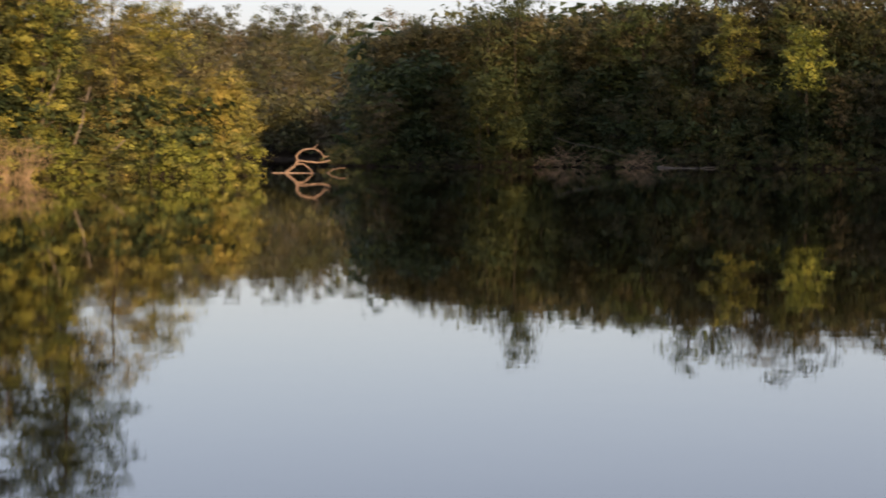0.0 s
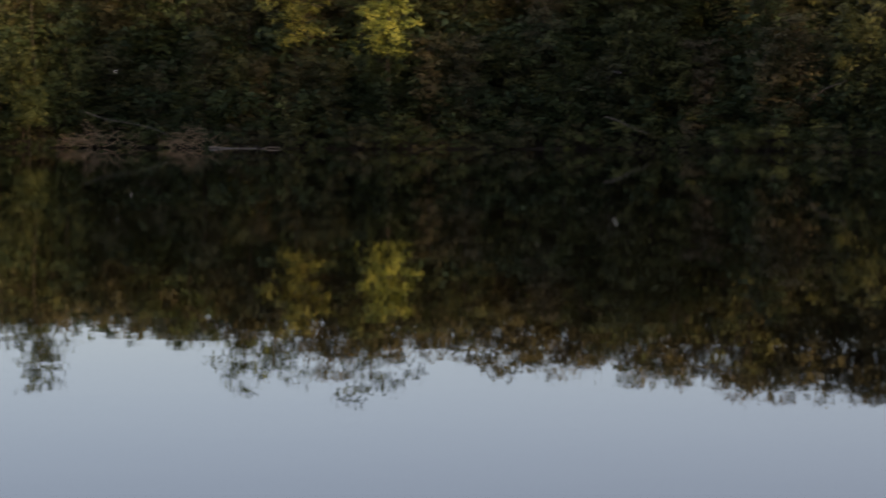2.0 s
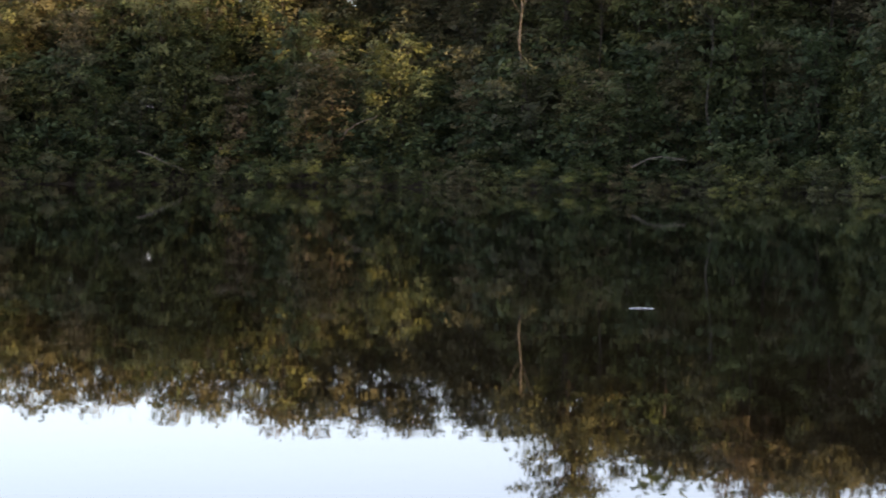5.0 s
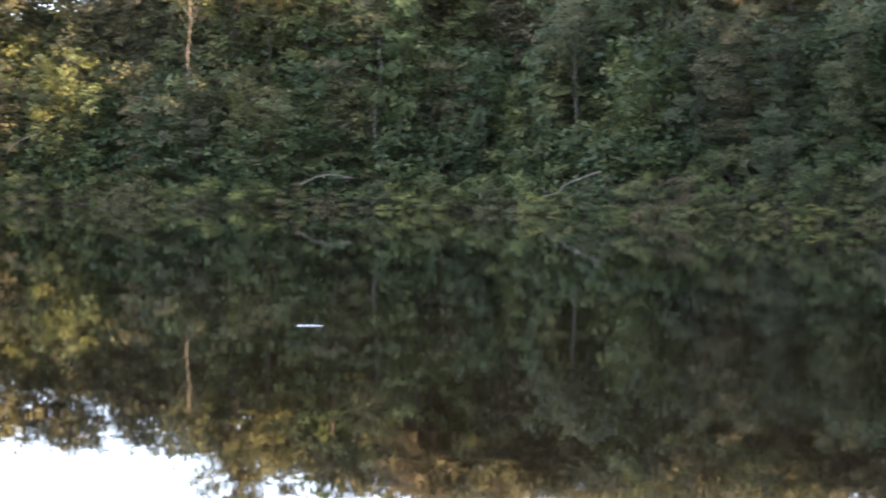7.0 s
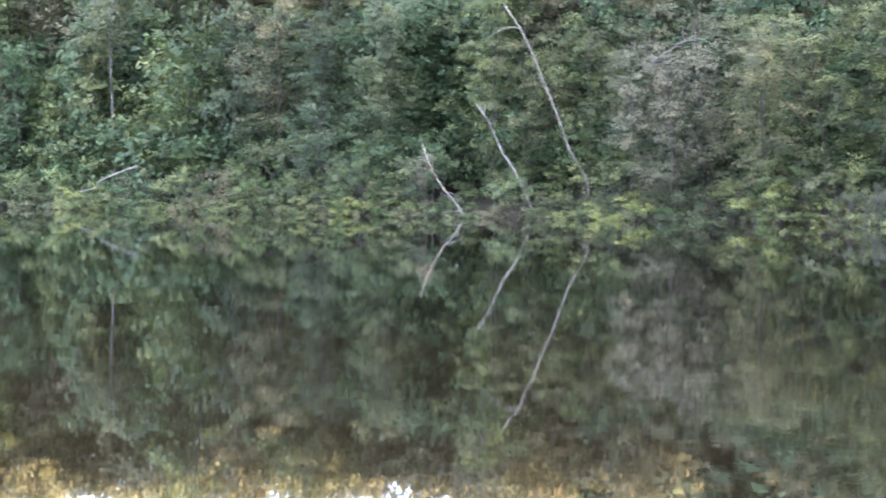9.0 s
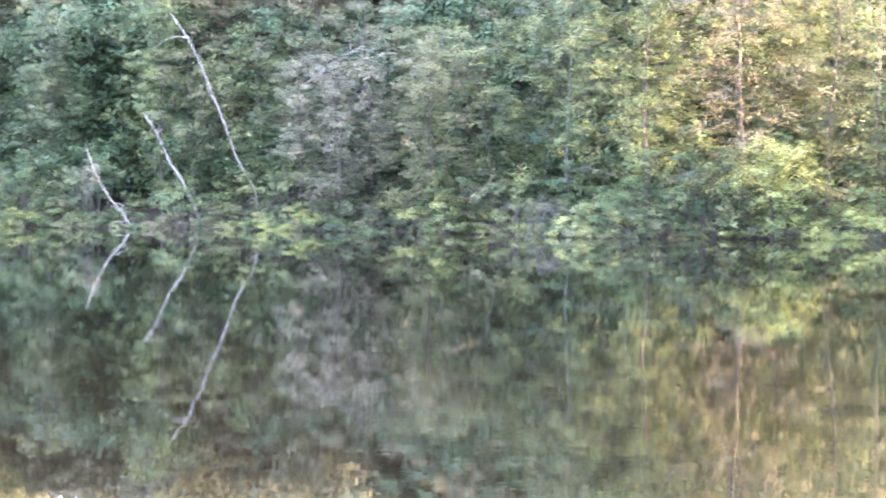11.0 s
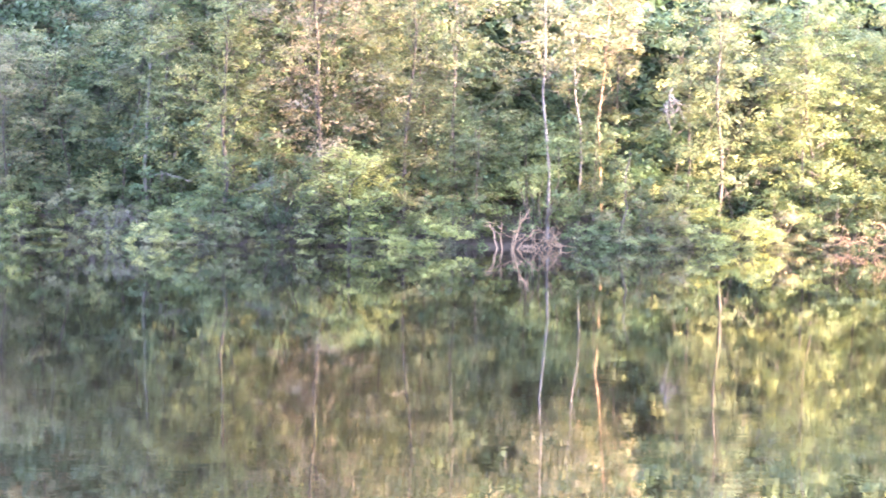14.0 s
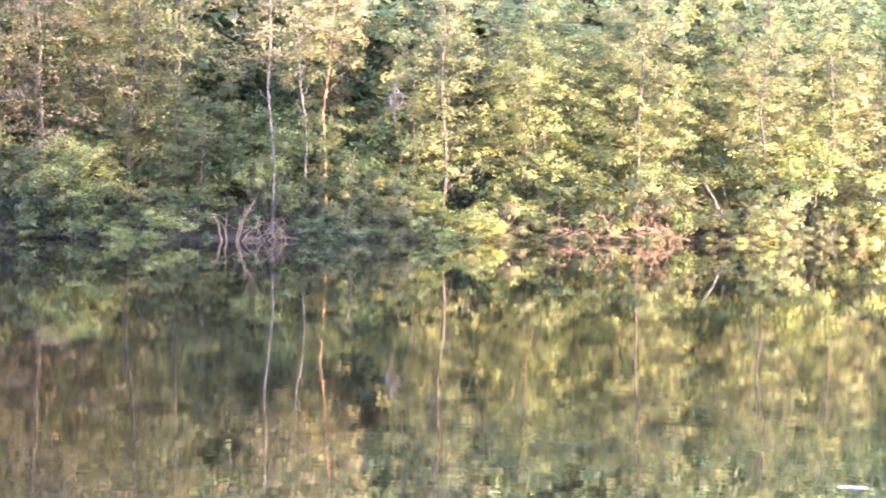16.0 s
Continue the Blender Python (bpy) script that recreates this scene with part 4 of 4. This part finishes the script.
dead_limb("fallen_branch", "bleached branch arching over the waterline shrubs", 97, on_shore(-3.4, -2.2, 1.9), on_shore(-2.1, -2.6, 2.4), 0.06, 8, 1.3, WOOD_DEAD, -0.1)
dead_limb("fallen_branch", "pale forked branch reaching down to the water", 98, on_shore(3.9, -2.0, 3.0), on_shore(2.0, -2.8, 0.9), 0.07, 8, 1.2, WOOD_DEAD)
dead_limb("leaning_trunk", "thin whitish leaning dead trunk with a forked top", 99, on_shore(15.0, 4.2, 0.2), on_shore(12.75, 1.0, 12.4), 0.08, 3, 1.6, WOOD_DEAD, -0.04, category="dead tree", fork=on_shore(12.35, 0.8, 10.4))
dead_limb("leaning_trunk", "broken pale leaning trunk in front of a dark hollow", 100, on_shore(13.5, 3.4, 0.2), on_shore(12.1, 0.2, 6.6), 0.10, 3, 0.8, WOOD_DEAD, 0.03, category="dead tree")
dead_limb("arched_branch", "long grey branch arching down into the water", 101, on_shore(11.93, -1.5, -0.1), on_shore(10.75, -1.8, 4.5), 0.06, 9, 1.4, WOOD_DEAD, 0.16, 1, 0.5)
bare_bush("dead_bush", "weeping grey dead twigs hanging over the water", 102, on_shore(10.7, -1.2, 2.0), 3.6, 2.2, 16, 0.009, TWIG_GREY, 1.0)
bare_bush("dead_bush", "fan of grey dead twigs leaning over the waterline", 103, on_shore(15.1, -1.0, 0), 2.6, 2.4, 20, 0.013, TWIG_GREY, 0.5)
weeping_bush("dead_bush", "weeping grey leafless bush drooping into the water", 104, on_shore(21.5, -1.7, 0.0), 2.7, 2.4, 18, 0.014, TWIG_GREY)
dead_limb("fallen_branch", "bare grey twig sticking out of the foliage", 105, on_shore(22.6, -1.6, 3.4), on_shore(23.5, -2.0, 3.1), 0.022, 12, 1.1, TWIG_GREY)
dead_limb("fallen_branch", "bare grey branch lying over the shoreline shrubs", 106, on_shore(24.6, -1.8, 2.6), on_shore(25.5, -2.0, 3.4), 0.022, 12, 1.2, TWIG_GREY)
bare_bush("dead_stump", "pinkish forked dead stump at the water's edge", 107, on_shore(31.1, -2.2, 0), 3.6, 1.8, 7, 0.05, WOOD_RED)
brush_tangle("dead_bush", "low pinkish-brown dead twigs in the shallows", 108, 32.1, -2.4, 2.6, 1.2, 24, 0.026, WOOD_RED)
brush_tangle("dead_bush", "tangled pinkish dead brush hanging over the water", 109, 39.8, -2.2, 4.2, 1.7, 30, 0.014, WOOD_RED)
brush_tangle("dead_bush", "reddish tangled dead brush on a dark undercut bank", 110, 41.3, -2.2, 4.2, 2.4, 36, 0.014, WOOD_RED)
rng = np.random.default_rng(111)
knot = on_shore(35.1, -0.6, 7.4)
strands = [tube(wander(rng, knot + rng.normal(size=3) * 0.35, knot + rng.normal(size=3) * 0.5 - np.array([0, 0, rng.uniform(0.4, 1.4)]), 7, 0.12), np.linspace(0.035, 0.012, 7), 4) for _ in range(16)]
v, f = join(strands)
tagged(mesh_object("dead_vines", v, f, BARK_PALE, smooth=True), "pale tangle of dead vines hanging in a tree", "vine")
dead_limb("leaning_trunk", "slender pale trunk leaning over an undercut bank", 112, on_shore(43.3, -0.6, 0.2), on_shore(42.6, -0.4, 3.2), 0.08, 3, 0.8, BARK_PALE, category="dead tree")
bare_bush("dead_bush", "grey bare bush beside the sunlit trees", 113, on_shore(45.5, -1.0, 0), 2.4, 1.8, 12, 0.03, WOOD_DEAD, 0.3)
dead_limb("grey_crown_branch", "bleached bare branches over a dusty crown", 114, on_shore(16.0, 0.6, 8.2), on_shore(17.4, 0.4, 10.2), 0.05, 14, 1.6, WOOD_DEAD)


def climber():
    """A crooked thin stem with tufts of leaves, rising out of the shallows."""
    rng = np.random.default_rng(120)
    root = thing("climbing_stem", "thin crooked stem with tufts of leaves rising from the shallows", "vine")
    a, b = on_shore(33.95, -2.0, -0.3), on_shore(34.15, -1.7, 4.8)
    line = wander(rng, a, b, 12, 0.07)
    v, f = tube(line, np.linspace(0.06, 0.03, 12), 5)
    mesh_object("stalk", v, f, BARK, root, smooth=True)
    v, f, n = leaf_cloud(rng, line[2:] + rng.normal(size=(10, 3)) * 0.1, np.full(10, 0.34), 9, 4, 0.16)
    mesh_object("foliage", v, f, LEAF_YELLOW, root, normals=n)


climber()


def mud_bank(seed, az, length, height, label):
    """A low bare hump of earth at the waterline."""
    rng = np.random.default_rng(seed)
    bm = bmesh.new()
    bmesh.ops.create_icosphere(bm, subdivisions=3, radius=1.0)
    x, y = shore_at(az, -0.2)
    t = radians(-az)
    for v in bm.verts:
        k = 1 + 0.25 * noise.noise(v.co * 2.3 + Vector((seed, 0, 0)))
        q = v.co * k
        v.co = Vector((q.x * length / 2, q.y * 0.9, q.z * height))
    bm.transform(Matrix.Translation((x, y, -0.05)) @ Matrix.Rotation(t, 4, "Z"))
    me = bpy.data.meshes.new("mud_bank")
    bm.to_mesh(me)
    bm.free()
    me.materials.append(MUD)
    me.polygons.foreach_set("use_smooth", np.ones(len(me.polygons), bool))
    tagged(new("mud_bank", me), label, "mud bank")


MUD = bark_material("pinkish_dry_mud", (0.03, 0.023, 0.019), (0.085, 0.065, 0.056), 3.0)
mud_bank(130, 23.5, 2.4, 0.13, "low pinkish-brown hump of bare mud under the shrubs")


def ripple(x, y, radius):
    """A ring of ripples spreading on the still water, a few millimetres high."""
    rings, sides = 15, 40
    pts, faces = [], []
    for i in range(rings):
        r = radius * (0.25 + 0.85 * i / (rings - 1))
        z = 0.004 + 0.009 * math.sin(math.pi * i / (rings - 1)) * math.sin(2.5 * 2 * math.pi * i / (rings - 1) - 1.57)
        pts += [(r * math.cos(2 * math.pi * k / sides), r * math.sin(2 * math.pi * k / sides), z) for k in range(sides)]
    for i in range(rings - 1):
        faces += [(i * sides + k, (i + 1) * sides + k, (i + 1) * sides + (k + 1) % sides, i * sides + (k + 1) % sides) for k in range(sides)]
    ob = mesh_object("water_ripple", pts, faces, WATER, smooth=True)
    ob.matrix_basis = pose(x, y, 0)
    tagged(ob, "small ring of ripples glinting on the dark water", "ripple")


ripple(15.8, 15.1, 0.13)
ripple(-2.3, 41.7, 0.24)

# left-bank trees, mostly in the leaf colour that has sunlight painted in
for seed, x, y, h, w, mat in ((161, -101.5, 104, 17, 4.2, LEAF_LUSH_SUNLIT), (162, -100.5, 112, 18, 4.0, LEAF_LUSH_SUNLIT), (163, -100.5, 118, 14.5, 3.4, LEAF_LUSH_SUNLIT), (164, -98.5, 125, 8.5, 2.6, LEAF_LUSH_SUNLIT),
                              (165, -107, 97, 23, 4.6, LEAF_LUSH_SUNLIT), (166, -110, 106, 21, 4.2, LEAF_LUSH_SUNLIT), (167, -104, 93, 20, 4.0, LEAF_YELLOW)):
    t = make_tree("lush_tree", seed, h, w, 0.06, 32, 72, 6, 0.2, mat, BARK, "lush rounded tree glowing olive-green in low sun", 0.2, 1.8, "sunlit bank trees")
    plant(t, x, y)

# the left-hand wood: pale stems and dry growth at its foot
for seed, foot, tip, r in ((151, (-101.9, 103.9, 0.0), (-100.2, 105.2, 9.2), 0.16), (152, (-99.9, 106.2, 0.0), (-98.7, 107.2, 7.4), 0.14)):
    dead_limb("leaning_trunk", "pale leaning trunk standing in warm olive foliage", seed, foot, tip, r, 5, 1.6, WOOD_DEAD, -0.03, category="dead tree")
dead_limb("broken_branch", "short thick broken pale branch among green leaves", 153, (-97.4, 106.6, 1.2), (-95.7, 107.9, 3.0), 0.15, 1, 0.5, WOOD_DEAD)
bare_bush("dead_bush", "dry pinkish-brown twigs over the water at the lush bank", 154, (-97.6, 97.0, 0), 6.5, 4.0, 46, 0.03, WOOD_BROWN, 0.3)
for seed, x, y, h, w in ((168, -107.0, 114.0, 27, 4.4), (169, -112.5, 108.0, 32, 5.2)):
    t = make_tree("giant_tree", seed, h, w, 0.42, 32, 60, 6, 0.36, LEAF_GREEN, BARK, "very tall dark-crowned tree behind the sunlit bank", 0.4, 2.2, "sunlit bank trees")
    plant(t, x, y)
